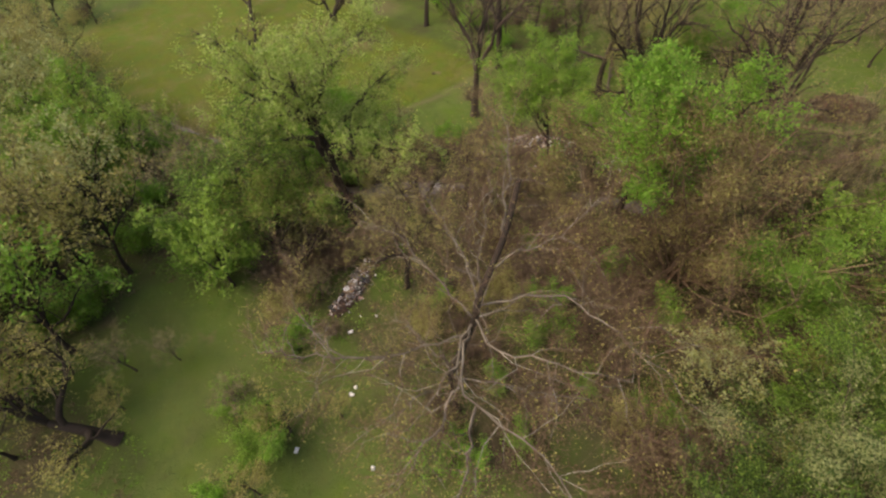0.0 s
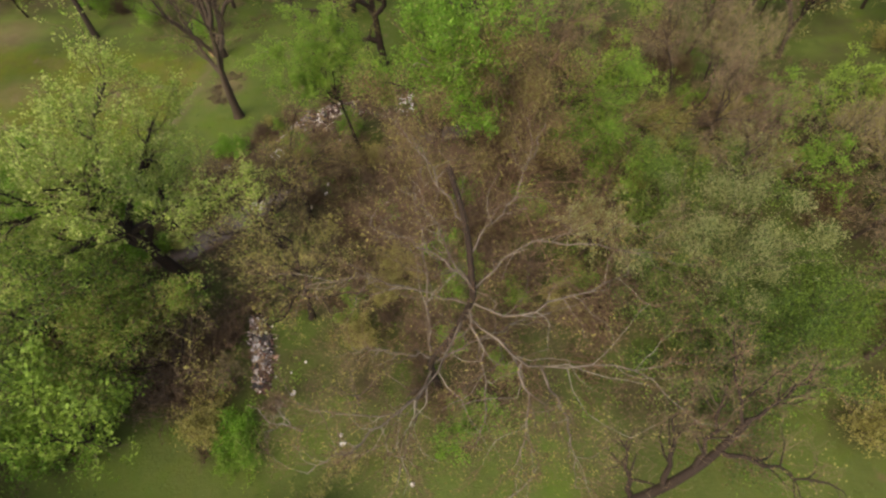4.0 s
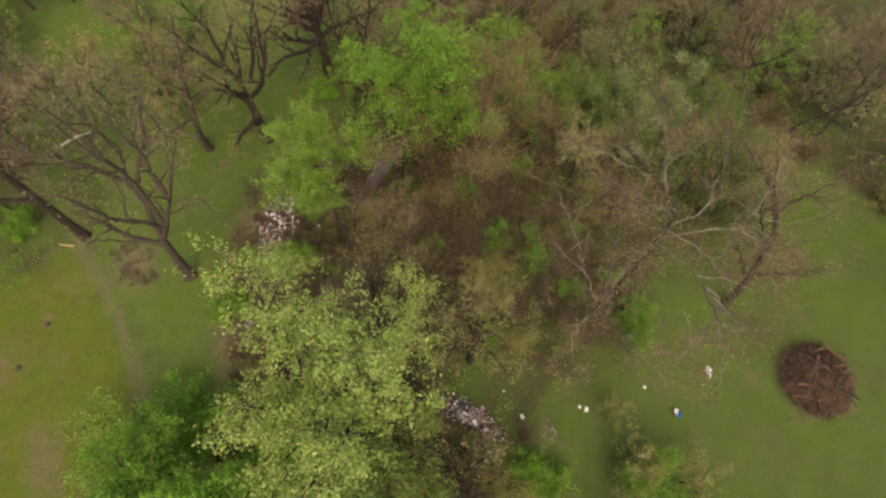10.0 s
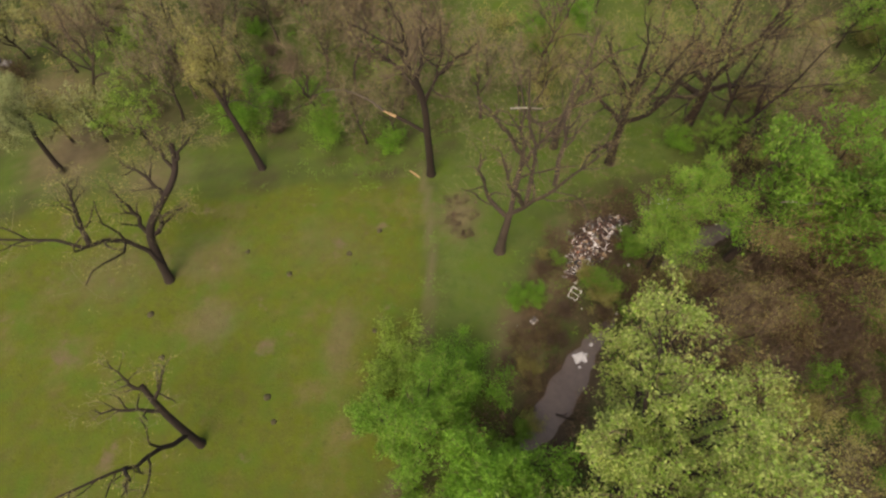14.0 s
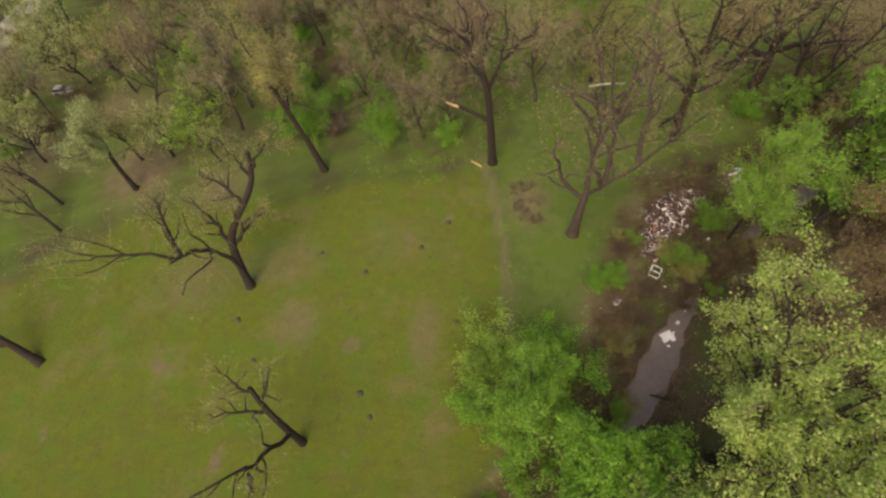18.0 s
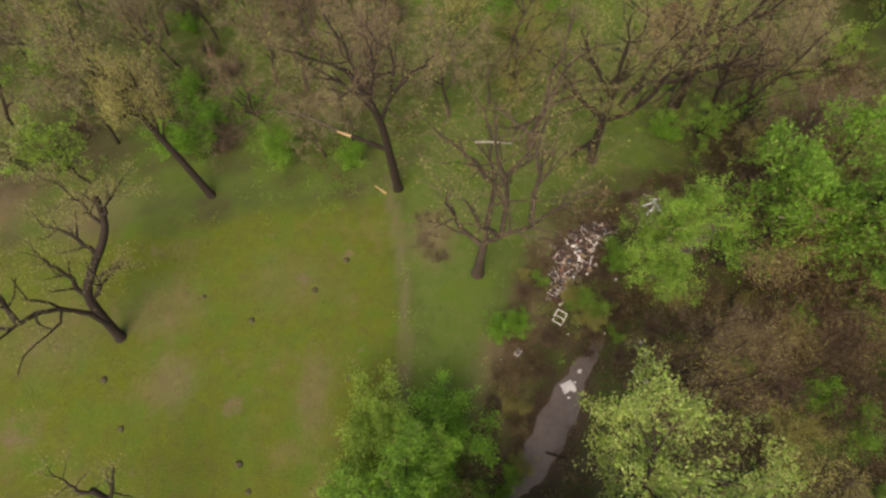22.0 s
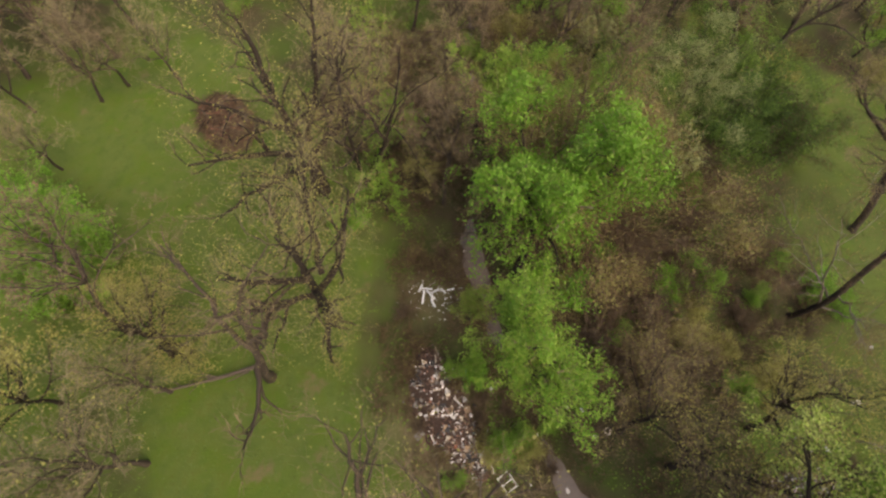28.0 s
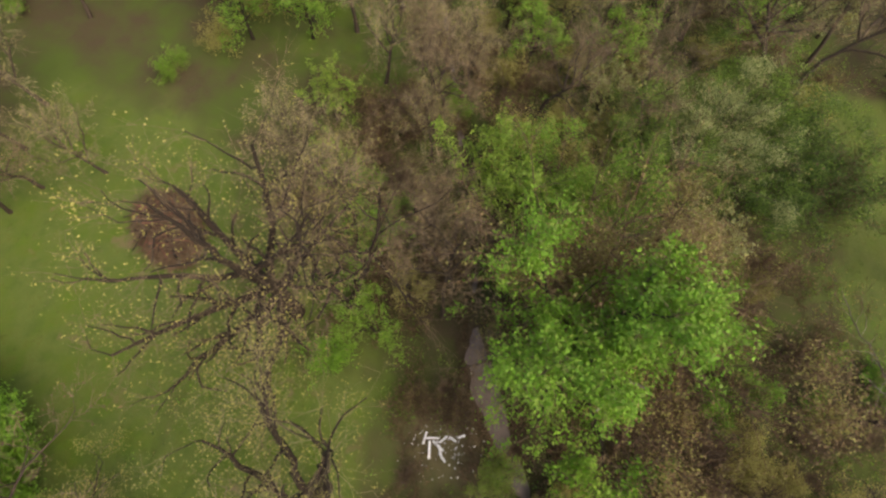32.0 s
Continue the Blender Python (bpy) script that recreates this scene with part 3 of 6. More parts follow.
stand(tree("forked_tree", "tall forked leafless tree with a wide brown crown", 12, 30, 0.82, trunk_pts=[(0, 0, -0.3), (0.1, 0.2, 4.5), (0.4, 0.5, 9.5)],
    limb_list=[((0.4, 0.5, 9), (0.6, 2.6, 12.5), (0.9, 4.1, 15.7), (0.2, 5.0, 21), (-1.2, 5.4, 28)), ((0.5, 0.4, 9.2), (2.0, -0.4, 12.4), (3.4, -1.2, 15.6), (6.0, -2.0, 20.5), (9.0, -2.4, 26)), ((2.0, -0.3, 12.5), (2.2, 1.0, 18), (0.6, 1.6, 25), (-0.6, 2.1, 31)), ((4.6, -1.5, 18), (4.4, 0.6, 23), (4.0, 2.0, 29)), ((0.8, 4.2, 17), (-2.4, 4.6, 21), (-6.0, 5.0, 25)), ((0.8, 3.8, 15), (3.6, 6.0, 19), (6.2, 8.0, 24)), ((0.3, 0.4, 8), (-2.4, 1.6, 10.4), (-4.2, 2.0, 14), (-4.6, 2.6, 18)), ((1.8, -0.2, 12), (-0.6, -2.4, 18), (-2.6, -3.6, 25))],
    branches=8, twigs=10, sprays=3, twig_r=0.014, bark=BARK_BROWN, limb_r=0.86, leaf_mat=LEAF_OLIVE, leaves=900, leaf_size=0.14, extra=[("snapped_branch", [(-1.8, 3.8, 24.6), (-0.4, 3.2, 25.4), (1.6, 2.6, 26.0)], 0.13, 0.08, BARK_PALE, "bleached snapped branch")]), -45.6, 73.2)
stand(tree("slender_tree", "slender leafless tree with a dark leaning trunk", 13, 17, 0.43, lean=(-0.25, 0.1), fork=0.4, limbs=5, spread=45, branches=7, twigs=6, bark=BARK_BROWN), -36.9, 96.4, size=1.40)
stand(tree("budding_tree", "crooked tree with dark trunk and yellow spring buds", 14, 28, 0.8, trunk_pts=[(0, 0, -0.3), (-0.4, 0.2, 4.5), (-0.6, 0.4, 8.5), (-0.9, 0.2, 13)],
    limb_list=[((-0.9, 0.2, 12.5), (-1.6, -0.6, 17), (-2.0, -1.4, 22), (-3.6, -2.0, 28)), ((-0.6, 0.3, 9), (2.0, -1.0, 12), (3.6, -1.6, 17), (4.4, -2.4, 24)), ((-0.6, 0.3, 8.4), (-3.4, 1.6, 10.5), (-6.4, 3.2, 13), (-8.8, 5.0, 15)), ((-0.9, 0.2, 13), (-4.0, 1.4, 17.5), (-7.0, 3.0, 22)), ((-0.8, 0.2, 11.5), (0.6, 2.8, 16), (1.6, 5.4, 22)), ((-0.7, 0.3, 10), (-2.6, -2.8, 14), (-4.6, -5.0, 19)), ((-0.4, 0.2, 4.6), (-2.4, -1.6, 5.4), (-5.6, -4.0, 5.0)), ((0.6, 0.0, 12), (3.6, 2.2, 18), (6.0, 3.6, 24))],
    branches=9, twigs=10, sprays=3, twig_r=0.014, limb_r=0.82, twig=TWIG_OLIVE, leaf_mat=LEAF_YELLOW, second_leaf=LEAF_OLIVE, leaves=9000, leaf_size=0.092), -27.2, 93.8)
stand(tree("spreading_tree", "large spreading leafless tree with dark heavy limbs", 15, 33, 0.95, trunk_pts=[(0, 0, -0.3), (0.1, 0.2, 4), (-0.2, 0.5, 8.5), (-1.0, 0.8, 13)],
    limb_list=[((-1.0, 0.8, 12.5), (-1.6, 1.2, 17), (-2.4, 1.2, 22), (-3.0, 1.6, 29)), ((-0.2, 0.5, 9), (1.6, 0.2, 14), (3.2, -0.6, 20), (4.0, -1.2, 28)), ((-0.2, 0.5, 8.5), (-4.0, 2.4, 11), (-8.0, 4.6, 13.5), (-12, 6.5, 15)), ((0, 0.3, 6.5), (-4.2, 1.0, 7.4), (-8.5, 2.6, 8.4), (-13, 4.2, 8.0)), ((0, 0.3, 7), (-4.0, -2.2, 7.6), (-8.2, -4.0, 8.4), (-11.5, -6.4, 8.0)), ((-0.6, 0.6, 11), (-4.0, -2.6, 15), (-7.6, -5.2, 19)), ((-0.8, 0.7, 12), (-4.6, 4.6, 17), (-7.8, 8.0, 21)), ((0, 0.4, 7.5), (4.6, -1.4, 10), (9.6, -3.4, 12)), ((-0.2, 0.5, 9), (1.2, 5.0, 14), (2.2, 8.6, 19)), ((-1.2, 0.9, 14), (1.0, -3.4, 19), (2.0, -6.0, 25))],
    branches=9, twigs=11, sprays=3, twig_r=0.014, limb_r=0.82, leaf_mat=LEAF_YELLOW, leaves=3600, leaf_size=0.13), -11.6, 105.8)
stand(tree("triple_stem_tree", "three-stemmed leafless tree with dark bark", 16, 27, 0.6, trunk_pts=[(0, 0, -0.3), (0, 0, 0.9), (0.1, 0, 1.8)],
    limb_list=[((0, 0, 1), (-1.2, 0.4, 8), (-2.0, 0.4, 15), (-2.2, 0.2, 25)), ((0, 0, 1.2), (1.8, -1.6, 8), (3.4, -2.6, 15), (4.4, -3.0, 23)), ((0.1, 0, 1.4), (3.8, 0.6, 5), (7.6, 2.2, 7.5), (11, 4.6, 10)), ((-1.4, 0.4, 10), (-4.0, 2.2, 15), (-6.0, 4.4, 21)), ((2.2, -1.8, 10), (1.4, 2.0, 16), (1.0, 5.0, 22))],
    branches=9, twigs=11, sprays=3, twig_r=0.014, limb_r=0.82, leaf_mat=LEAF_OLIVE, leaves=900, leaf_size=0.14), -8.4, 100.0)
stand(tree("twisted_tree", "twisted leafless tree with a long low side limb", 17, 18, 0.66, trunk_pts=[(0, 0, -0.3), (-0.5, 1.4, 3.2), (-0.7, 3.4, 7.4), (0.4, 6.0, 9.6), (2.0, 8.6, 11.6), (2.6, 10.6, 13.2), (2.4, 12.6, 15.6)],
    limb_list=[((-0.2, 1.0, 3), (-1.6, 1.6, 6.6), (-3.2, 1.2, 9.4), (-3.8, -0.8, 10.6), (-4.4, -2.4, 12.2), (-7.4, -3.0, 13.6), (-11, -4.4, 15.2), (-14, -4.6, 16.6)), ((-4.2, -1.6, 11.4), (-6.0, 1.4, 14), (-7.2, 4.0, 16)), ((-0.5, 3.4, 6.8), (1.0, 4.0, 8.0), (2.0, 5.8, 9.6), (4.2, 6.6, 9.8)), ((1.2, 7.4, 10.8), (-1.4, 9.0, 13.2), (-4.0, 9.6, 14.4)), ((2.4, 10, 12.6), (0.2, 12, 15.6), (-1.8, 13.4, 17.4)), ((2.4, 11, 13.8), (4.6, 12.4, 16), (6.4, 14, 17.6)), ((-0.7, 3, 6.6), (-3.2, 5.4, 9.4), (-5.6, 7.0, 11.6))],
    branches=9, twigs=10, sprays=4, twig_r=0.016, limb_r=0.66, twig=TWIG_OLIVE, leaf_mat=LEAF_OLIVE, second_leaf=LEAF_YELLOW, leaves=5200, leaf_size=0.11), -93.7, 62.4)
stand(tree("crooked_tree", "low crooked leaning tree, nearly bare", 18, 11, 0.5, trunk_pts=[(0, 0, -0.3), (-0.9, 0.8, 3.6), (-2.0, 1.8, 6.6), (-2.7, 2.8, 9.6), (-3.2, 3.6, 11.2)],
    limb_list=[((-0.7, 0.4, 3), (-1.0, -1.6, 5.6), (-1.5, -3.4, 8.6), (-2.0, -4.6, 11), (-3.6, -6.4, 12.6), (-6.0, -8.0, 13)), ((-2.6, 2.6, 9), (-1.4, 4.0, 11), (-0.8, 5.4, 12.6)), ((-2.8, 3, 10), (-4.8, 3.8, 12), (-6.6, 5.0, 13)), ((-1.8, -4.2, 10), (-0.2, -5.4, 11.8), (0.6, -6.8, 13)), ((-2.2, 2.0, 7.4), (-4.6, 1.2, 9.4), (-7.0, 0.6, 11))],
    branches=7, twigs=8, sprays=3, twig_r=0.015, limb_r=0.72, twig=TWIG_OLIVE, leaf_mat=LEAF_YELLOW, leaves=500, leaf_size=0.11, bend=0.22), -80.6, 41.0)
stand(tree("leaning_tree", "leaning bare tree with a forked dark trunk", 19, 12, 0.54, trunk_pts=[(0, 0, -0.3), (-2, 1.0, 1.6), (-4.2, 2.0, 3.6)],
    limb_list=[(1.0, 170, 45, 9), (0.7, 200, 25, 9), (1.0, 110, 50, 7), (0.9, 230, 40, 6)], branches=6, twigs=5, twig=TWIG_OLIVE), -120.9, 49.1, size=1.25)
for i_, (x_, y_) in enumerate(((-129.5, 71.2), (-132.1, 76.7))):
    stand(tree("thin_leaning_tree", "thin leaning bare tree with two stems", 20 + i_, 12, 0.31, trunk_pts=[(0, 0, -0.3), (-1.8, 1.2, 2.6), (-4, 2.4, 5.4)], limb_list=[(1.0, 160, 50, 7), (0.7, 130, 60, 7), (0.9, 200, 40, 6), (0.5, 185, 30, 7)], branches=7, twigs=6, twig=TWIG_OLIVE, leaf_mat=LEAF_OLIVE, leaves=775, leaf_size=0.12), x_, y_)
stand(tree("pale_small_tree", "small leaning tree with pale sage-green leaves", 23, 11, 0.38, trunk_pts=[(0, 0, -0.3), (-0.3, 0.5, 3.2), (-0.2, 1.0, 7.0)], limb_list=[(1.0, 130, 60, 5), (0.8, 60, 50, 4.5), (1.0, 220, 45, 4.5), (0.9, 310, 45, 4)], branches=6, twigs=6, leaf_mat=LEAF_SAGE, leaves=10850, leaf_size=0.115), -120, 80.4, size=1.30)
stand(tree("tall_leaning_tree", "tall leaning tree with a sparse yellowish crown", 24, 19, 0.46, trunk_pts=[(0, 0, -0.3), (-1.3, 1.2, 3.5), (-3.0, 2.6, 7.5), (-4.6, 4.0, 11)], limb_list=[(0.7, 120, 60, 7), (0.9, 40, 55, 7), (1.0, 160, 65, 8), (0.85, 250, 45, 6), (1.0, 330, 55, 6)], branches=8, twigs=7, twig=TWIG_OLIVE, leaf_mat=LEAF_YELLOW, leaves=9200, leaf_size=0.0864), -86.9, 85.2, size=1.34)
# the great pale-limbed tree and its neighbours
stand(tree("pale_limbed_tree", "huge leafless tree with whitish limbs and russet twigs", 25, 31, 0.42, trunk_pts=[(0, 0, -0.3), (-0.6, 0.1, 3.5), (-0.6, 0, 7.3), (0.8, 0.1, 12), (2.2, 0.3, 17), (3.2, 0.8, 21.5), (3.2, 1.2, 24), (1.6, 4.4, 27), (-0.6, 7.2, 29.5)],
    limb_list=[((2.9, 0.5, 20), (5.6, -1.6, 22.2), (8.2, -3.5, 23.5), (10.8, -2.7, 22.8), (15, -1.5, 23.8), (18.5, -2.2, 22)), ((8.2, -3.5, 23.5), (9.4, -6.6, 22.2), (9.8, -10, 19.5)), ((9.6, -3.2, 23), (12.5, -6, 21), (14, -9, 18)), ((2.7, 0.4, 19), (2.6, -3, 20.4), (2.3, -5.9, 20.8), (0, -9.6, 21.6), (-5.3, -10.7, 21.2)), ((2.0, -6.4, 20.9), (-1.1, -11.9, 21.8), (-3.6, -14.4, 20.6)), ((3.2, 0.8, 21.8), (7.2, 0.1, 23), (10.7, 2.5, 24.5), (14, 5, 25)), ((3.2, 1.1, 23), (6.2, 5.8, 24.3), (10.5, 6, 26), (15.1, 5.9, 27.2)), ((3.2, 1, 23), (-0.5, 4, 26), (-4, 6.4, 27)), ((3, 0.7, 21.5), (-1, -0.5, 24), (-5, -1.5, 25), (-8.6, -3, 24.4)), ((3.2, 1, 24), (-0.6, 1.5, 27), (-4.4, 1, 28.6)), ((2.4, 2.8, 25.4), (4.6, 6.8, 28.6), (5.4, 9.8, 31)), ((1.6, 4.4, 27), (-2.6, 7.6, 29), (-5.8, 9.8, 30.4)), ((-0.5, 0, 7), (2.6, 3, 8), (5.8, 5.6, 8.4), (9.4, 9, 9.6)), ((-0.4, 0, 8.6), (-4, -1, 10), (-8, -2.2, 10.6)), ((3.0, 0.8, 21), (6, -4, 20), (6.6, -8.4, 18)), ((-0.6, 0.2, 5.6), (-2.0, 3.6, 11.4), (-3.6, 7.6, 18.6), (-4.8, 9.2, 22)), ((-0.6, 0.1, 5.2), (-0.5, -5, 6.3), (0.3, -11.6, 6.7))],
    branches=11, twigs=15, bend=0.28, limb_r=0.36, knots=13, sprays=6, twig_r=0.0115, branch_bark=BARK_PALE, bark=BARK, twig=TWIG_RED, leaf_mat=LEAF_YELLOW, second_leaf=LEAF_TAN, leaves=15000, leaf_size=0.085), 2.2, 40.2)
stand(tree("sprawling_tree", "sprawling leafless tree with a leaning dark trunk", 26, 15, 0.55, trunk_pts=[(0, 0, -0.3), (1.2, 0.6, 3.4), (2.8, 1.8, 7.4), (4.4, 3.4, 11.0), (6.4, 5.8, 12.2), (8.4, 8.9, 13.2)],
    limb_list=[((3.4, 2.4, 9), (2.6, 5.0, 12.5), (1.8, 6.6, 16)), ((4.8, 3.8, 11.4), (5.2, 7.0, 14), (5.0, 9.6, 17)), ((6.4, 5.8, 12.2), (10.5, 5.4, 13.6), (14.5, 5.0, 14.4)), ((8.4, 8.9, 13.2), (10.8, 11.4, 15), (13, 14, 16)), ((2.0, 1.2, 5.4), (0.4, 3.2, 8), (-0.6, 4.6, 11)), ((2.2, 1.2, 5.6), (5.2, -0.8, 6.4), (8.8, -2.0, 6.2), (11, -3.0, 5.4)), ((8.0, 8.2, 13), (6.2, 11.6, 15.6), (5.0, 14, 18))],
    branches=9, twigs=13, sprays=4, twig_r=0.016, limb_r=0.66, leaf_mat=LEAF_OLIVE, leaves=900, leaf_size=0.13), 21.6, 33.1)
stand(tree("dark_trunk_tree", "broad leafless tree with a thick dark trunk", 27, 14, 0.81, trunk_pts=[(0, 0, -0.3), (1.2, 0.4, 2), (2.8, 0.6, 4)], limb_list=[(1.0, 30, 45, 10), (1.0, 100, 55, 9), (0.8, 330, 35, 10), (0.9, 190, 40, 9), (1.0, 250, 45, 9)], branches=8, twigs=6, leaf_mat=LEAF_OLIVE, leaves=600), 43.9, 15.5, size=1.15)
# leafy trees along the creek
stand(tree("pale_green_tree", "huge tree in fresh pale yellow-green leaf by the creek", 28, 30, 0.75, fork=0.36, limbs=11, spread=44, reach=0.36, branches=9, twigs=8, sprays=3, leaf_mat=LEAF_PALE, second_leaf=LEAF_LIME, leaves=48000, leaf_size=0.133, leaf_spread=0.36), -31.8, 41.8, size=1.16)
stand(tree("slim_bank_tree", "slim brownish budding tree on the creek bank", 29, 15, 0.34, fork=0.35, limbs=7, spread=45, branches=7, twigs=7, leaf_mat=LEAF_YELLOW, second_leaf=LEAF_BROWN, leaves=3000, leaf_size=0.122), -24.4, 51, size=1.15)
stand(tree("yellow_budding_tree", "tall sparse tree in yellow bud above the rubbish", 30, 21, 0.4, fork=0.32, limbs=9, spread=48, reach=0.42, branches=8, twigs=5, twig=TWIG_OLIVE, twig_r=0.015, leaf_mat=LEAF_OLIVE, second_leaf=LEAF_YELLOW, leaves=6500, leaf_size=0.105, leaf_spread=0.36), -16, 43.2, size=0.99)
stand(tree("creek_side_tree", "brown budding tree standing over the creek", 31, 24, 0.42, trunk_pts=[(0, 0, -0.3), (0.2, 0.4, 5), (-0.3, 0.6, 10)], limb_list=[(0.6, 130, 50, 8), (1.0, 100, 65, 12), (1.0, 200, 50, 10), (1.0, 20, 50, 11), (0.8, 300, 45, 9), (0.9, 340, 62, 11), (0.8, 60, 45, 9)], branches=9, twigs=11, sprays=4, twig_r=0.015, limb_r=0.5, leaf_mat=LEAF_TAN, second_leaf=LEAF_YELLOW, leaves=6500, leaf_size=0.105), -23.4, 57.2, size=0.92)
stand(tree("bright_green_tree", "bright green leafy tree with a broken pale branch", 32, 25, 0.45, fork=0.36, limbs=9, spread=58, reach=0.38, branches=8, twigs=8, leaf_mat=LEAF_BRIGHT, second_leaf=LEAF_MID, leaves=36000, leaf_size=0.166, leaf_spread=0.45, droop=0.35,
    extra=[("broken_branch", [(0.6, -1.2, 13.0), (0.8, -2.2, 14.6), (0.3, -3.4, 16.0)], 0.13, 0.07, BARK_PALE, "bleached broken branch"), ("broken_stub", [(0.6, -1.2, 13.2), (-0.8, -1.6, 13.9), (-1.6, -1.4, 13.4)], 0.1, 0.06, BARK_PALE, "bleached broken branch")]), -10.6, 75.8, size=1.20)
stand(tree("lime_green_tree", "young slanting lime-green leafy tree beside the rubbish heap", 33, 18, 0.26, trunk_pts=[(0, 0, -0.3), (-0.5, -0.3, 5), (-1.2, -0.6, 11.5)],
    limb_list=[((-0.7, -0.4, 7.5), (-2.6, -3.2, 12.5), (-4.6, -5.8, 16.6)), ((-0.9, -0.5, 9), (-3.4, -2.4, 14), (-4.6, -3.4, 18)), ((-1.1, -0.6, 10.5), (-2.4, -1.4, 16), (-3.2, -1.8, 20.5)), ((-1.2, -0.6, 11.5), (-1.0, 0, 16), (-0.8, 0.4, 20.5)), ((-0.9, -0.5, 9.5), (-1.6, -2.8, 13), (-2.8, -4.6, 15.2)), ((-1.1, -0.6, 10.5), (0, 1.2, 14), (0.6, 2.2, 17.6))],
    branches=8, twigs=8, leaf_mat=LEAF_LIME, second_leaf=LEAF_BRIGHT, leaves=26000, leaf_size=0.135, leaf_spread=0.4), -23, 73)
stand(tree("lime_green_tree", "slim olive-lime leafy tree beside the rubbish heap", 34, 17, 0.24, fork=0.38, limbs=9, spread=32, reach=0.26, branches=7, twigs=6, leaf_mat=LEAF_LIME, second_leaf=LEAF_OLIVE, leaves=9500, leaf_size=0.125), -19.4, 78.8, size=0.68)
stand(tree("green_creek_tree", "broad tree in bright green leaf beside the meadow", 35, 19, 0.4, fork=0.3, limbs=11, spread=60, reach=0.4, branches=8, twigs=8, leaf_mat=LEAF_BRIGHT, second_leaf=LEAF_MID, leaves=42000, leaf_size=0.158, leaf_spread=0.5), -54, 43.4, size=0.94)
stand(tree("green_creek_tree", "slim tree in bright green leaf on the creek bank", 36, 20, 0.32, fork=0.3, limbs=9, spread=44, reach=0.32, branches=8, twigs=7, leaf_mat=LEAF_BRIGHT, leaves=24000, leaf_size=0.158), -44.8, 39.4, size=1.04)
stand(shrub("lime_bush", "lime-green bush at the meadow edge", 35, 7, 4.2, LEAF_LIME, 12600, 0.141, stems=24), -57.6, 52.3, size=1.03)
stand(shrub("green_bush", "bright green leafy bush on the creek bank", 36, 6.5, 3.4, LEAF_BRIGHT, 10800, 0.141, stems=20), -49.6, 51.6, size=1.04)
# thickets: dark leaves mixed in carry part of the shade between leaf masses
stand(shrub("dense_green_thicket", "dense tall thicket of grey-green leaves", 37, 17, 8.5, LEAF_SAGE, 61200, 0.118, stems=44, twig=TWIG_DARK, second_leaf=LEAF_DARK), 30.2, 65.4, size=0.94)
stand(shrub("dense_green_thicket", "dense mid-green thicket with dark leaves standing for shaded gaps", 38, 13, 6.5, LEAF_MID, 36000, 0.118, stems=30, twig=TWIG_DARK, second_leaf=LEAF_DARK), 24.6, 73, size=1.0)
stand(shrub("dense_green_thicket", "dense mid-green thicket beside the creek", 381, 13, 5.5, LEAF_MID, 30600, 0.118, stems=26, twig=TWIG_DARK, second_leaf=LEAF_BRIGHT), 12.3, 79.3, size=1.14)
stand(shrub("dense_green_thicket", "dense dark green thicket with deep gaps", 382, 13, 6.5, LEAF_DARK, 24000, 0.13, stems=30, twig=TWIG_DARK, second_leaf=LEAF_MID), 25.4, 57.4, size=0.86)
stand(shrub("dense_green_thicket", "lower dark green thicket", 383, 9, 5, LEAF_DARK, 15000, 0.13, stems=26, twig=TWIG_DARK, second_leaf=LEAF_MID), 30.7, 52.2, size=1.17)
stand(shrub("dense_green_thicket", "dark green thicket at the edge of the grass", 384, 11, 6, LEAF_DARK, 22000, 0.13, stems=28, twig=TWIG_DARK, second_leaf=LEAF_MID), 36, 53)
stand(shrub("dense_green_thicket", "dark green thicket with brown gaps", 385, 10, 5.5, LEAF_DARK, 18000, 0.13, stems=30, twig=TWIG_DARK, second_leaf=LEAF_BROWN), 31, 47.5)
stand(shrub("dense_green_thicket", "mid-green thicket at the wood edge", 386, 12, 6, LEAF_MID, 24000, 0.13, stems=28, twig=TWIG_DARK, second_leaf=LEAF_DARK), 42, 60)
stand(shrub("russet_shrub", "tall rounded tan-brown twiggy tree-shrub", 39, 18, 6.8, LEAF_TAN, 52000, 0.1, stems=40, twig=TWIG_RED, second_leaf=LEAF_OLIVE, sprays=20), 2.4, 73.2, size=1.42)
stand(tree("leafy_wood_tree", "mid-green leafy tree at the wood edge", 391, 18, 0.36, fork=0.3, limbs=9, spread=52, reach=0.4, branches=7, twigs=7, leaf_mat=LEAF_MID, second_leaf=LEAF_OLIVE, leaves=18000, leaf_size=0.144), -30.1, 31.1, size=1.07)
stand(tree("leafy_wood_tree", "darker green leafy tree at the wood edge", 392, 21, 0.4, fork=0.3, limbs=9, spread=52, reach=0.42, branches=7, twigs=7, leaf_mat=LEAF_MID, second_leaf=LEAF_DARK, leaves=16000, leaf_size=0.144), -39.2, 28.8, size=1.18)
stand(shrub("green_bush", "bright green leafy bush at the wood edge", 40, 7, 3.6, LEAF_BRIGHT, 13500, 0.133), -91, 96, size=1.12)
stand(shrub("green_bush", "green leafy bush at the wood edge", 41, 6, 4.2, LEAF_BRIGHT, 13500, 0.118, second_leaf=LEAF_MID), -77, 93.6, size=1.09)
stand(shrub("green_bush", "bright green leafy bush on open grass", 42, 8, 4.6, LEAF_BRIGHT, 32000, 0.15), -35.6, 131, size=1.29)
stand(shrub("green_bush", "bright green leafy bush on open grass", 43, 7, 4.8, LEAF_BRIGHT, 32000, 0.15, second_leaf=LEAF_MID), -38.6, 123, size=1.22)
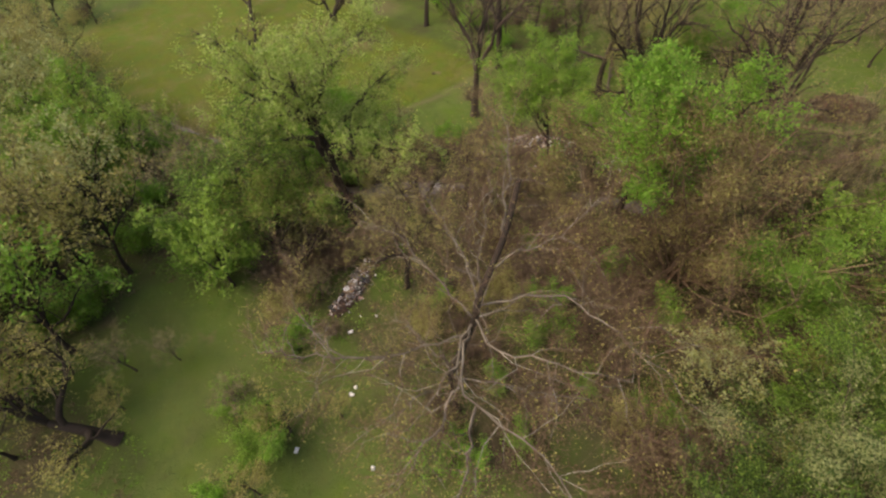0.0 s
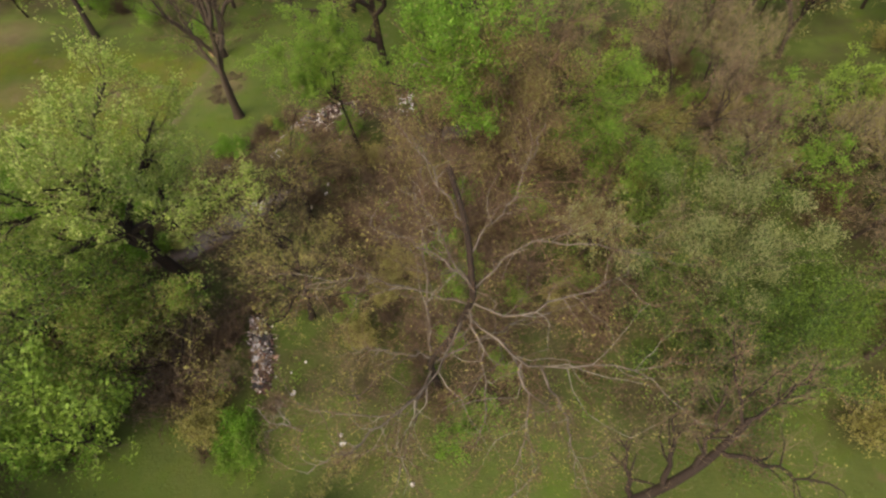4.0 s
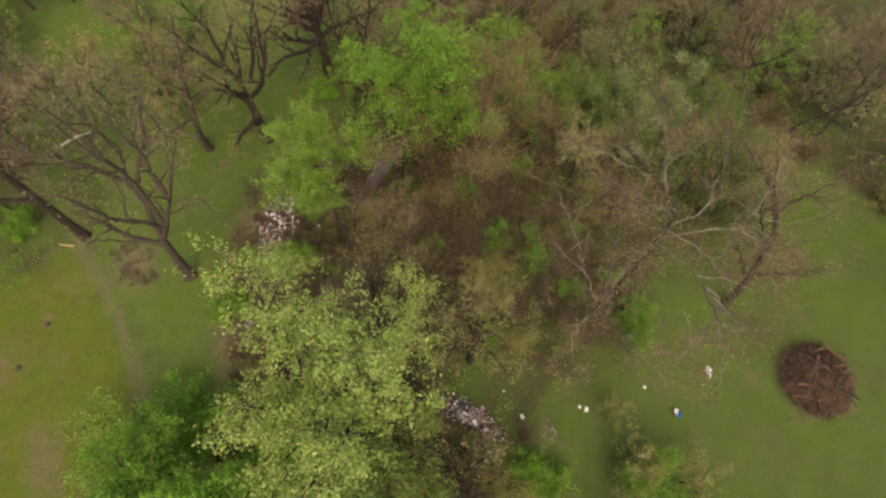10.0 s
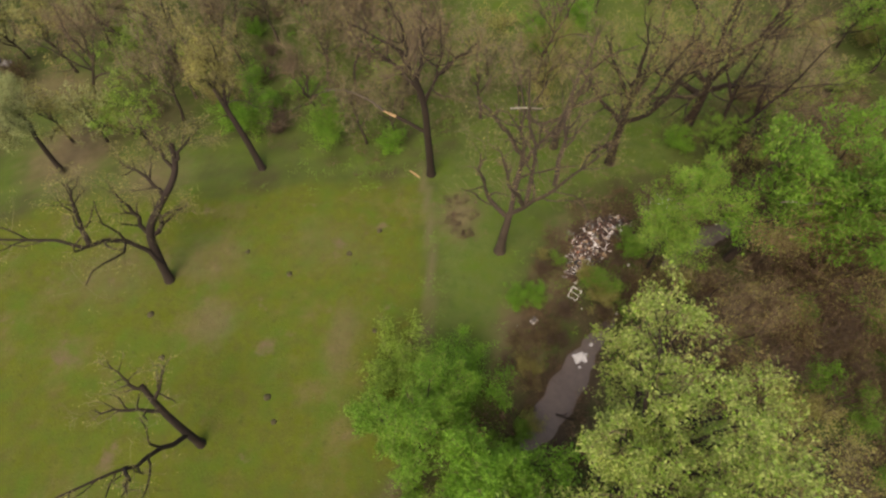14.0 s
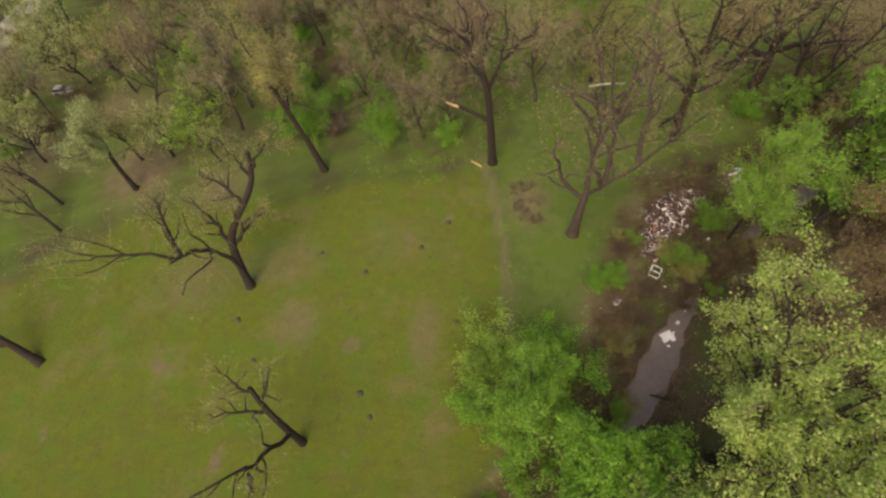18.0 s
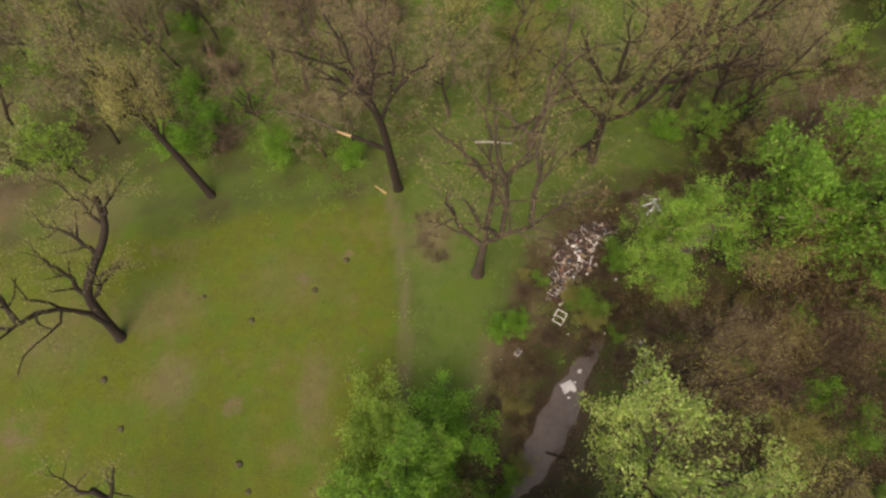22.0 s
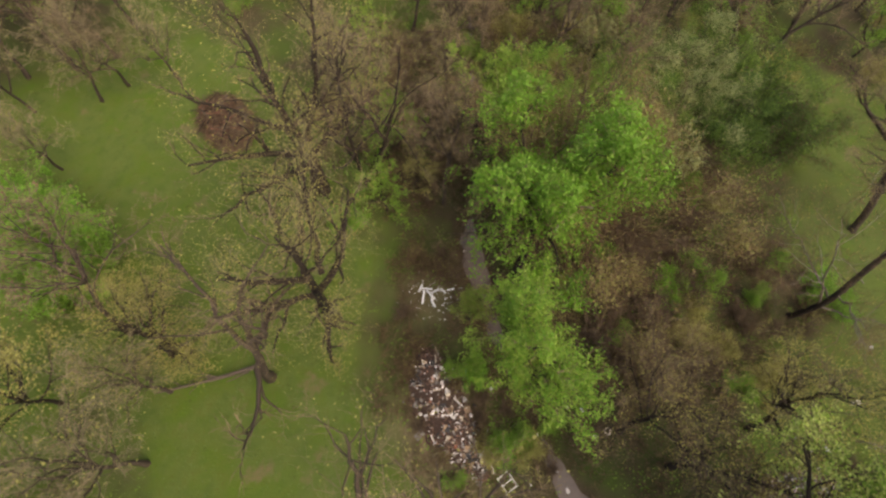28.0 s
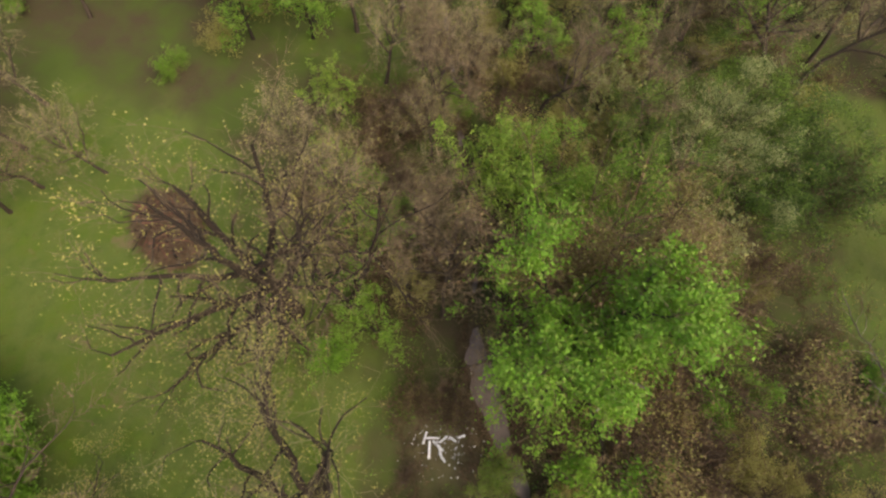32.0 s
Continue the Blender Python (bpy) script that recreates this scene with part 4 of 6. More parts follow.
stand(tree("yellow_crown_tree", "low tree with a broad sparse yellowish crown", 44, 15, 0.45, fork=0.25, limbs=9, spread=58, branches=8, twigs=6, sprays=2, twig_r=0.013, twig=TWIG_OLIVE, leaf_mat=LEAF_YELLOW, second_leaf=LEAF_OLIVE, leaves=13000, leaf_size=0.09), -40, 108)
# south-west wood edge
stand(tree("budding_tree", "sprawling bare tree with yellow buds", 45, 11, 0.6, trunk_pts=[(0, 0, -0.3), (-1, -1.5, 1.6), (-2.4, -3.6, 3)], limb_list=[(1.0, 200, 35, 8), (1.0, 250, 50, 8), (0.8, 150, 50, 8), (0.6, 20, 30, 7), (1.0, 300, 40, 7)], branches=8, twigs=6, twig=TWIG_OLIVE, leaf_mat=LEAF_YELLOW, leaves=4960, leaf_size=0.101), -15, 5.8, size=1.30)
stand(tree("budding_tree", "tall sparse tree with yellow buds", 46, 16, 0.47, fork=0.3, limbs=8, spread=50, branches=8, twigs=7, twig=TWIG_OLIVE, leaf_mat=LEAF_YELLOW, leaves=6400, leaf_size=0.115), -39.1, 3.5, size=1.30)
stand(tree("budding_tree", "slender sparse tree with yellow buds", 47, 13, 0.41, fork=0.3, limbs=7, spread=50, branches=8, twigs=6, twig=TWIG_OLIVE, leaf_mat=LEAF_YELLOW, leaves=4400, leaf_size=0.115), -30, -4.7, size=1.30)
stand(shrub("green_bush", "low bright green bush at the foot of a tree", 48, 4.5, 3.4, LEAF_MID, 11340, 0.118, second_leaf=LEAF_BRIGHT), -5.3, 20.4, size=1.14)

stand(tree("small_pale_tree", "small leaning dead tree with bleached branches", 49, 6, 0.16, trunk_pts=[(0, 0, -0.3), (-0.4, -0.2, 1.6), (-1.2, -0.4, 3.2)], limb_list=[(0.7, 150, 50, 3.2), (1.0, 200, 55, 3.4), (0.9, 100, 40, 3), (1.0, 250, 30, 2.6)], branches=5, twigs=4, bark=BARK_PALE, twig=TWIG), -10.7, 30.5, size=1.02)
stand(tree("small_pale_tree", "small bare tree with greyish branches", 50, 7, 0.18, fork=0.25, limbs=6, spread=50, branches=6, twigs=5, bark=BARK_GREY, twig=TWIG, leaf_mat=LEAF_YELLOW, leaves=250, leaf_size=0.13), -5.9, 35.3, size=1.02)

# ---------------------------------------------------------------- the creek
ws = Shape()
wl_ = CREEK_LINE
wd = np.gradient(wl_[:, :2], axis=0)
wd /= np.linalg.norm(wd, axis=1, keepdims=True)
nrm = np.c_[-wd[:, 1], wd[:, 0]]
jit = 0.3 * np.sin(np.arange(len(wl_)) * 1.7) + 0.12 * np.sin(np.arange(len(wl_)) * 4.3)
cols = [wl_[:, :2] + nrm * ((wl_[:, 2] + 0.35 + jit * s) * s)[:, None] for s in (-1, 0, 1)]
wv = np.concatenate([np.c_[c, np.full(len(c), -1.98)] for c in cols])
nn = len(wl_)
wf = [(k * nn + i, k * nn + i + 1, (k + 1) * nn + i + 1, (k + 1) * nn + i) for k in range(2) for i in range(nn - 1)]
WATER = material("creek_water", (0.17, 0.132, 0.112), rough=0.42, vary=0.3, scale=1.2, bump=0.15, spec=0.4)
tagged(new("water", mesh_of("water", wv, wf, WATER)), "shallow grey-brown creek water between muddy banks", "creek", kind="structure")

# ---------------------------------------------------------------- woods: repeated trees and bushes
KINDS = {
    "bare": (tree("bare_tree", "leafless brown woodland tree", 101, 19, 0.3, fork=0.35, limbs=7, spread=42, reach=0.5, branches=8, twigs=9, sprays=5, bark=BARK_BROWN, twig=TWIG_HAZE, twig_r=0.026, leaf_mat=LEAF_OLIVE, leaves=500, leaf_size=0.18, joined=True), 5.0),
    "bare_b": (tree("bare_tree", "tall leafless brown woodland tree", 102, 23, 0.34, fork=0.4, limbs=7, spread=38, reach=0.45, branches=8, twigs=9, sprays=5, bark=BARK_BROWN, twig=TWIG, twig_r=0.026, leaf_mat=LEAF_TAN, leaves=600, leaf_size=0.18, joined=True), 5.4),
    "bud": (tree("olive_budding_tree", "woodland tree coming into olive-green bud", 103, 16, 0.27, fork=0.3, limbs=7, spread=48, branches=6, twigs=5, sprays=2, twig=TWIG_OLIVE, twig_r=0.032, leaf_mat=LEAF_OLIVE, second_leaf=LEAF_YELLOW, leaves=2550, leaf_size=0.192, joined=True), 5.4),
    "bud_b": (tree("olive_budding_tree", "rounded woodland tree in olive and sage leaf", 104, 15, 0.27, fork=0.25, limbs=8, spread=55, branches=6, twigs=4, sprays=1, twig=TWIG_OLIVE, leaf_mat=LEAF_SAGE, second_leaf=LEAF_OLIVE, leaves=3750, leaf_size=0.208, joined=True), 5.4),
    "green": (tree("green_woodland_tree", "woodland tree in fresh green leaf", 105, 15, 0.27, fork=0.25, limbs=8, spread=52, branches=6, twigs=4, sprays=1, leaf_mat=LEAF_MID, second_leaf=LEAF_BRIGHT, leaves=4050, leaf_size=0.216, joined=True), 5.2),
    "lime": (tree("lime_woodland_tree", "woodland tree in bright lime-green leaf", 106, 13, 0.24, fork=0.25, limbs=7, spread=48, branches=6, twigs=4, sprays=1, leaf_mat=LEAF_LIME, second_leaf=LEAF_MID, leaves=3750, leaf_size=0.208, joined=True), 3.8),
    "brush": (shrub("brown_brush", "bushy brown leafless brush on the wood floor", 107, 4.5, 2.8, LEAF_BROWN, 1350, 0.125, stems=60, twig=TWIG_DARK, sprays=7), 2.2),
    "russet": (shrub("russet_brush", "russet twiggy brush with dry leaves", 108, 5.5, 3.2, LEAF_BROWN, 1650, 0.14, stems=60, twig=TWIG_RED, sprays=7, second_leaf=LEAF_OLIVE), 2.6),
    "olive": (shrub("olive_bush", "bushy olive-green shrub in the wood", 109, 5, 3.0, LEAF_OLIVE, 3900, 0.148, stems=26, twig=TWIG_OLIVE, second_leaf=LEAF_YELLOW), 2.5),
    "leafy": (shrub("leafy_bush", "leafy mid-green shrub in the wood", 110, 4.5, 2.8, LEAF_MID, 3900, 0.156, stems=20, second_leaf=LEAF_BRIGHT), 2.4),
    "bright": (shrub("bright_bush", "bright spring-green leafy shrub", 111, 4.2, 2.5, LEAF_BRIGHT, 3900, 0.156, stems=18), 2.2),
}
PARKED = set(KINDS)
HEROES = [(-57.1, 87.3, 4), (-45.7, 74.8, 4), (-37.3, 93.4, 3), (-28.6, 91.4, 4), (-10.2, 105.5, 5), (-5.4, 100.3, 4), (-91.3, 62.8, 5), (-79.7, 41.9, 4), (-124.4, 58.1, 4), (-84.5, 83.5, 3), (4.3, 41.5, 3.5), (18.7, 33.2, 5), (43, 8.8, 4),
          (-35.7, 42, 5), (-12.4, 75.9, 4), (-25.3, 73.1, 2.5), (-23.3, 77.9, 2.5), (-58.8, 43.6, 6), (-57.6, 52.3, 3), (-49.6, 51.6, 3), (-46.5, 40.1, 4.5), (19.4, 66.3, 4), (29.6, 65.2, 8), (24.6, 73, 5), (12.3, 79.3, 5), (2.5, 72.3, 6), (-30.1, 31.1, 4), (-39.2, 28.8, 4), (-32.8, 76.6, 7.5), (-35.5, 68, 2.5), (-41, 63.3, 2), (-17.6, 38, 5), (-18.9, 84.5, 5), (-32.8, 129.7, 5),
          (-36.8, 122.3, 5), (-35.5, 103.5, 4), (21.3, 16.7, 6), (-6.8, 122.4, 7), (-15.9, 1.7, 4), (-39.1, 3.5, 3), (-30, -4.7, 3), (12.5, 48.2, 5), (16.6, 42.4, 5), (-168.6, 109.8, 9), (-158, 97, 8), (-177, 121, 7), (25, 59.2, 7), (30.7, 51.7, 6), (20.9, 46.6, 7), (-40.1, 98.9, 4), (-26, 51.5, 2), (-20.3, 43, 2.5), (-31.3, 52.4, 2)]
wood_rng = np.random.default_rng(7)
taken = [(x, y, r) for x, y, r in HEROES]
ROADS = [[(64, 186), (90, 156), (106, 142), (119, 133), (134, 121), (160, 98)], [(-196, 50), (-182, 84), (-175, 105), (-173, 124), (-168, 150), (-150, 186)], [(-165, 206), (-127, 199), (-95, 182), (-55, 182), (-16, 191), (4, 185), (40, 178)]]
ROAD_LINES = [smooth_line(r) for r in ROADS]


def plant(box, count, mix, size=(0.8, 1.25), grass_limit=-1.0, gap=0.62, creek_gap=2.6, tries=12):
    """Copies of the repeated kinds, spread over a stretch of the wood without crowding."""
    names, weights = list(mix), np.array(list(mix.values()), float)
    weights /= weights.sum()
    n = count * tries
    x, y = wood_rng.uniform(box[0], box[1], n), wood_rng.uniform(box[2], box[3], n)
    k, s, turn = wood_rng.choice(len(names), n, p=weights), wood_rng.uniform(*size, n), wood_rng.uniform(0, 360, n)
    d, w = far_from(CREEK_LINE, x, y)
    ok = (open_grass(x, y) <= grass_limit) & (d > w + creek_gap)
    for l in ROAD_LINES:
        ok &= far_from(l, x, y)[0] > 4.5
    z = land(x, y)
    done = 0
    for i in np.nonzero(ok)[0]:
        if done >= count:
            break
        kind = names[k[i]]
        r = KINDS[kind][1] * s[i]
        t_ = np.array(taken)
        if (((x[i] - t_[:, 0]) ** 2 + (y[i] - t_[:, 1]) ** 2) < (gap * (r + np.minimum(t_[:, 2], 6))) ** 2).any():
            continue
        taken.append((x[i], y[i], r))
        done += 1
        m = Matrix.Translation((x[i], y[i], z[i])) @ Matrix.Rotation(radians(turn[i]), 4, "Z") @ Matrix.Scale(s[i], 4)
        if kind in PARKED:
            PARKED.discard(kind)
            KINDS[kind][0].matrix_basis = m
        else:
            keep = KINDS[kind][0].matrix_basis.copy()
            KINDS[kind][0].matrix_basis = Matrix.Identity(4)
            copy_thing(KINDS[kind][0], m)
            KINDS[kind][0].matrix_basis = keep


# thicket between the pale-limbed tree and the creek
plant((-16, 20, 53, 85), 60, {"russet": 5, "brush": 7, "olive": 1, "leafy": 2}, (0.6, 1.1), gap=0.5, creek_gap=1.2)
plant((-35, -8, 56, 76), 22, {"russet": 4, "brush": 4, "olive": 2}, (0.35, 0.7), gap=0.5, creek_gap=1.0)
plant((-47, -35, 53, 74), 14, {"russet": 4, "brush": 2, "olive": 1}, (0.3, 0.5), gap=0.5, creek_gap=0.8)
plant((-26, 12, 68, 95), 26, {"russet": 3, "brush": 4}, (0.3, 0.6), gap=0.4, creek_gap=-0.2)
plant((-8, 41, 78, 108), 14, {"bare": 3, "bare_b": 3, "bud": 1, "green": 1}, (0.55, 0.85), gap=0.35, creek_gap=0.2)
plant((-24, 5, 5, 33), 9, {"bare": 3, "brush": 2, "bud": 1}, (0.32, 0.52), grass_limit=99, gap=0.8)
plant((-83, -46, 17, 46), 26, {"leafy": 3, "brush": 3, "bright": 2, "olive": 1}, (0.45, 0.8), gap=0.35, creek_gap=-0.6)
plant((-8, 40, 80, 108), 30, {"leafy": 2, "brush": 4, "russet": 3}, (0.4, 0.75), gap=0.35, creek_gap=-0.6)
# east and north-east woods
plant((6, 70, 45, 101), 75, {"bud": 3, "bud_b": 3, "green": 2, "bare": 3, "bare_b": 2, "lime": 1, "russet": 2, "olive": 2}, (0.75, 1.15))
plant((-2, 30, 86, 116), 26, {"bare": 4, "bare_b": 3, "bud": 2, "lime": 1, "russet": 3, "brush": 2}, (0.6, 1.0))
plant((15, 134, 81, 211), 150, {"bud": 4, "bud_b": 4, "green": 3, "bare": 3, "bare_b": 2, "lime": 2, "olive": 2}, (0.8, 1.25), gap=0.58)
plant((56, 90, -23, 63), 26, {"bud": 3, "bare": 3, "green": 2, "olive": 2, "bare_b": 2})
# north: bare trees over green glades
plant((-77, -33, 97, 117), 8, {"bare": 4, "bare_b": 4, "bud": 1}, (0.7, 1.05), grass_limit=99, gap=0.8)
plant((-112, -61, 93, 136), 46, {"bare": 4, "bare_b": 4, "bud": 2, "bright": 2, "leafy": 1, "brush": 2}, (0.7, 1.05))
plant((-101, 23, 138, 220), 80, {"bare": 4, "bare_b": 4, "bud": 3, "lime": 1, "leafy": 2, "brush": 1, "green": 1}, (0.75, 1.1))
plant((-58, -28, 140, 159), 4, {"bare": 3, "bare_b": 1}, (0.45, 0.7), grass_limit=99, gap=0.9)
plant((-68, 2, 148, 158), 18, {"bare": 4, "bare_b": 3, "bud": 1}, (0.7, 1.0), grass_limit=99, gap=0.6)
# west and north-west scrub; extra pale sage trees put distance haze into leaf colour
plant((-161, -96, 86, 144), 38, {"bare": 2, "bare_b": 1, "bud": 2, "olive": 3, "russet": 2, "lime": 2, "bright": 1, "bud_b": 5}, (0.7, 1.05))
plant((-219, -132, -31, 200), 48, {"bare": 2, "bud": 2, "bud_b": 5, "olive": 3, "russet": 1, "lime": 2}, (0.75, 1.1))
# south-west wood
plant((-49, -24, 24, 42), 14, {"green": 3, "bud": 2, "leafy": 4, "brush": 3, "olive": 2}, (0.6, 0.95), gap=0.5)
plant((-52, -26, -12, 27), 30, {"green": 3, "lime": 1, "bud": 4, "bud_b": 2, "leafy": 2, "bare": 2}, (1.0, 1.5), gap=0.55)
plant((-84, -50, -26, 24), 44, {"green": 4, "lime": 3, "bud": 3, "bud_b": 3, "leafy": 3, "bright": 1, "bare": 1}, (0.9, 1.4), gap=0.55)
plant((-165, -81, -75, 13), 45, {"green": 2, "bud": 3, "bare": 3, "bud_b": 2, "olive": 2, "brush": 1}, (0.75, 1.1))
plant((-35, 59, -39, -2), 12, {"bud": 3, "bare": 2, "olive": 2, "leafy": 2})
plant((-17, 16, 43, 57), 10, {"leafy": 3, "brush": 3, "olive": 2}, (0.5, 0.8))


def add_bush(kind, x, y, size, turn):
    stand_copy(KINDS[kind][0], x, y, turn, size)


for kind, x, y, size, turn in (("russet", -29.4, 64.6, 0.42, 0), ("brush", -27.2, 66.8, 0.45, 60), ("russet", -25.0, 67.6, 0.5, 130), ("leafy", -26.8, 64.6, 0.4, 10), ("russet", -22.6, 70.0, 0.5, 20), ("brush", -30.6, 62.6, 0.36, 90), ("olive", -20.8, 71.8, 0.5, 140), ("russet", -31.2, 71.4, 0.34, 250), ("russet", -35.6, 74.6, 0.32, 40), ("brush", -33.8, 78.2, 0.3, 70), ("russet", -28.2, 82.4, 0.34, 160), ("russet", -27.6, 76.6, 0.3, 290), ("bud", -88, 11, 1.2, 0), ("green", -79, 8, 1.15, 80), ("bud_b", -97, 5, 1.25, 160), ("lime", -70, 10.5, 1.2, 220), ("bud", -108, 1, 1.2, 300), ("bud_b", -84, 1, 1.3, 20), ("green", -94, -4, 1.25, 110), ("brush", -26.0, 34.2, 1.1, 0), ("brush", -28.4, 31.4, 1.2, 70), ("brush", -24.4, 36.6, 0.9, 140), ("russet", -22.4, 31.6, 0.9, 210), ("brush", -25.2, 28.4, 1.1, 280), ("russet", -30.4, 35.0, 1.0, 20), ("brush", -32.0, 29.4, 1.2, 120), ("bright", -16.6, 28.0, 0.9, 50), ("leafy", -14.6, 26.6, 0.8, 0), ("brush", -6.6, 46.0, 0.6, 30), ("brush", -11.4, 49.6, 0.7, 100), ("olive", -9.0, 53.0, 0.8, 190), ("brush", 0.6, 38.6, 0.7, 60), ("russet", 3.6, 38.0, 0.6, 150), ("bright", 6.4, 35.2, 0.9, 0), ("bright", 8.8, 38.6, 0.8, 90), ("brush", -1.2, 41.8, 0.7, 240), ("bright", -42.5, 65, 0.68, 20), ("leafy", -31.5, 68.8, 0.65, 80), ("bright", -25.8, 75.3, 0.66, 140), ("leafy", -36.9, 72, 0.46, 10), ("bright", -2.3, 57.7, 0.93, 60), ("bright", -3.1, 67.5, 0.89, 200), ("leafy", 0.5, 53.5, 0.98, 300), ("bright", -5.4, 55.9, 0.69, 30), ("bright", 5.5, 38.3, 0.61, 75), ("leafy", 8.7, 44.2, 0.69, 15), ("bright", -21.4, 32.5, 0.49, 45),
                               ("lime", 11.8, 91.9, 1.08, 0), ("lime", 12.3, 78.7, 0.81, 90), ("green", -10.2, 96, 0.62, 35), ("bright", -65.3, 92.9, 0.97, 12), ("bright", -14.6, 99.8, 0.91, 66), ("leafy", 37.9, 54.2, 1.38, 210), ("leafy", -11.6, 18.2, 0.81, 40), ("bright", -1.6, 14.4, 0.87, 100), ("leafy", -16.4, 25, 0.59, 10), ("olive", -20.7, 27.9, 0.91, 50), ("brush", -24, 37.7, 0.78, 200), ("brush", -27.6, 35.9, 0.98, 20), ("brush", -23.5, 42, 1.00, 90), ("brush", -14.8, 32, 0.55, 160), ("olive", -9.2, 42.8, 0.79, 70), ("bare", -14.2, 144.6, 0.81, 20), ("bare_b", -9.7, 143.5, 0.65, 130), ("bare", -4.7, 137.7, 0.72, 250), ("bare", -26.5, 139.8, 0.65, 300), ("bright", -40, 65.8, 0.66, 40), ("leafy", -30.3, 68.1, 0.82, 10), ("leafy", -25.4, 76.3, 0.77, 10), ("olive", -32.9, 70.2, 0.54, 10), ("leafy", -44, 44.2, 0.79, 20), ("leafy", -41.9, 46.6, 0.64, 120), ("brush", -45.9, 42, 0.73, 60), ("olive", -40.6, 48.4, 0.49, 60), ("brush", -26.4, 68.1, 0.46, 30), ("russet", -25.4, 70, 0.44, 80), ("russet", -42.7, 58.7, 0.46, 0), ("russet", -41.6, 56.1, 0.39, 90), ("brush", -44.2, 54.9, 0.49, 190), ("brush", -36.4, 63.8, 0.44, 190), ("russet", -38.4, 60.8, 0.37, 30)):
    add_bush(kind, x, y, size, turn)
stand(tree("low_dark_tree", "low dark sprawling tree over the rubbish", 120, 9, 0.34, trunk_pts=[(0, 0, -0.3), (-0.6, 0.6, 1.2), (-1.6, 1.2, 2.2)], limb_list=[(1.0, 160, 25, 8), (0.8, 100, 35, 8), (1.0, 210, 30, 7), (0.6, 40, 40, 7), (1.0, 130, 55, 6)], branches=8, twigs=7, twig=TWIG, leaf_mat=LEAF_OLIVE, leaves=900, leaf_size=0.16), -24.6, 31.2, size=1.10)


# ---------------------------------------------------------------- undergrowth and grass
def scatter(n, box, rng, lo, hi, creek=1.0, keep=None):
    x, y = rng.uniform(box[0], box[1], n), rng.uniform(box[2], box[3], n)
    og_ = open_grass(x, y)
    d, w = far_from(CREEK_LINE, x, y)
    ok = (og_ > lo) & (og_ < hi) & (d > w + creek)
    if keep is not None:
        ok &= keep(x, y)
    return x[ok], y[ok]


def undergrowth(name, label, seed, n, box, mat, leaf_mat, tall, stems, leaves, wave, lo=-90, hi=-0.5, leaf_size=0.16, creek=0.4):
    rng = np.random.default_rng(seed)
    x, y = scatter(n, box, rng, lo, hi, creek, lambda a, c: ripple(a, c, wave, seed * 1.3) > -0.12)
    z = land(x, y)
    sh = Shape()
    m = len(x)
    h = tall * rng.uniform(0.5, 1.3, m)
    if stems:
        b = np.repeat(np.c_[x, y, z - 0.05], stems, 0) + rng.normal(size=(m * stems, 3)) * [0.25, 0.25, 0]
        hh = np.repeat(h, stems)[:, None]
        t = b + np.c_[rng.normal(size=(m * stems, 2)) * 0.55, rng.uniform(0.5, 1, m * stems)] * hh
        spikes(sh, b, t, 0.03)
    if stems:
        tagged(new(name, sh.mesh(name, mat)), label, "undergrowth", kind="stuff")
    if leaves:
        sl = Shape()
        p = np.repeat(np.c_[x, y, z], leaves, 0) + rng.normal(size=(m * leaves, 3)) * [0.5, 0.5, 0] + np.c_[np.zeros((m * leaves, 2)), np.repeat(h, leaves) * rng.uniform(0.05, 1.0, m * leaves)]
        sl.leaves(p, leaf_size, rng)
        tagged(new(name + "_leaf", sl.mesh(name + "_leaf", leaf_mat)), label, "undergrowth", kind="stuff")


undergrowth("bramble", "tangled brown bramble on the wood floor", 201, 5200, (-77, 65, -20, 117), TWIG, LEAF_BROWN, 1.3, 9, 8, 13)
undergrowth("russet_bramble", "russet bramble along the creek banks", 202, 5200, (-50, 20, 42, 102), TWIG_RED, LEAF_BROWN, 1.2, 9, 7, 11)
undergrowth("dry_bramble", "low patch of dry brown bramble beside the track", 205, 120, (-55, -49.6, 74.8, 83.2), TWIG_DARK, LEAF_BROWN, 0.7, 12, 2, 5.5, lo=-90, hi=90)
undergrowth("ground_ivy", "low green woodland plants", 203, 5600, (-82, 65, -23, 117), TWIG_OLIVE, LEAF_MID, 0.5, 0, 12, 17, leaf_size=0.17)
undergrowth("fresh_weeds", "fresh green weeds at the grass edges", 204, 3000, (-89, 65, -9, 120), TWIG_OLIVE, LEAF_BRIGHT, 0.45, 0, 10, 9, lo=-5, hi=2.5, leaf_size=0.13)

grass_rng = np.random.default_rng(301)
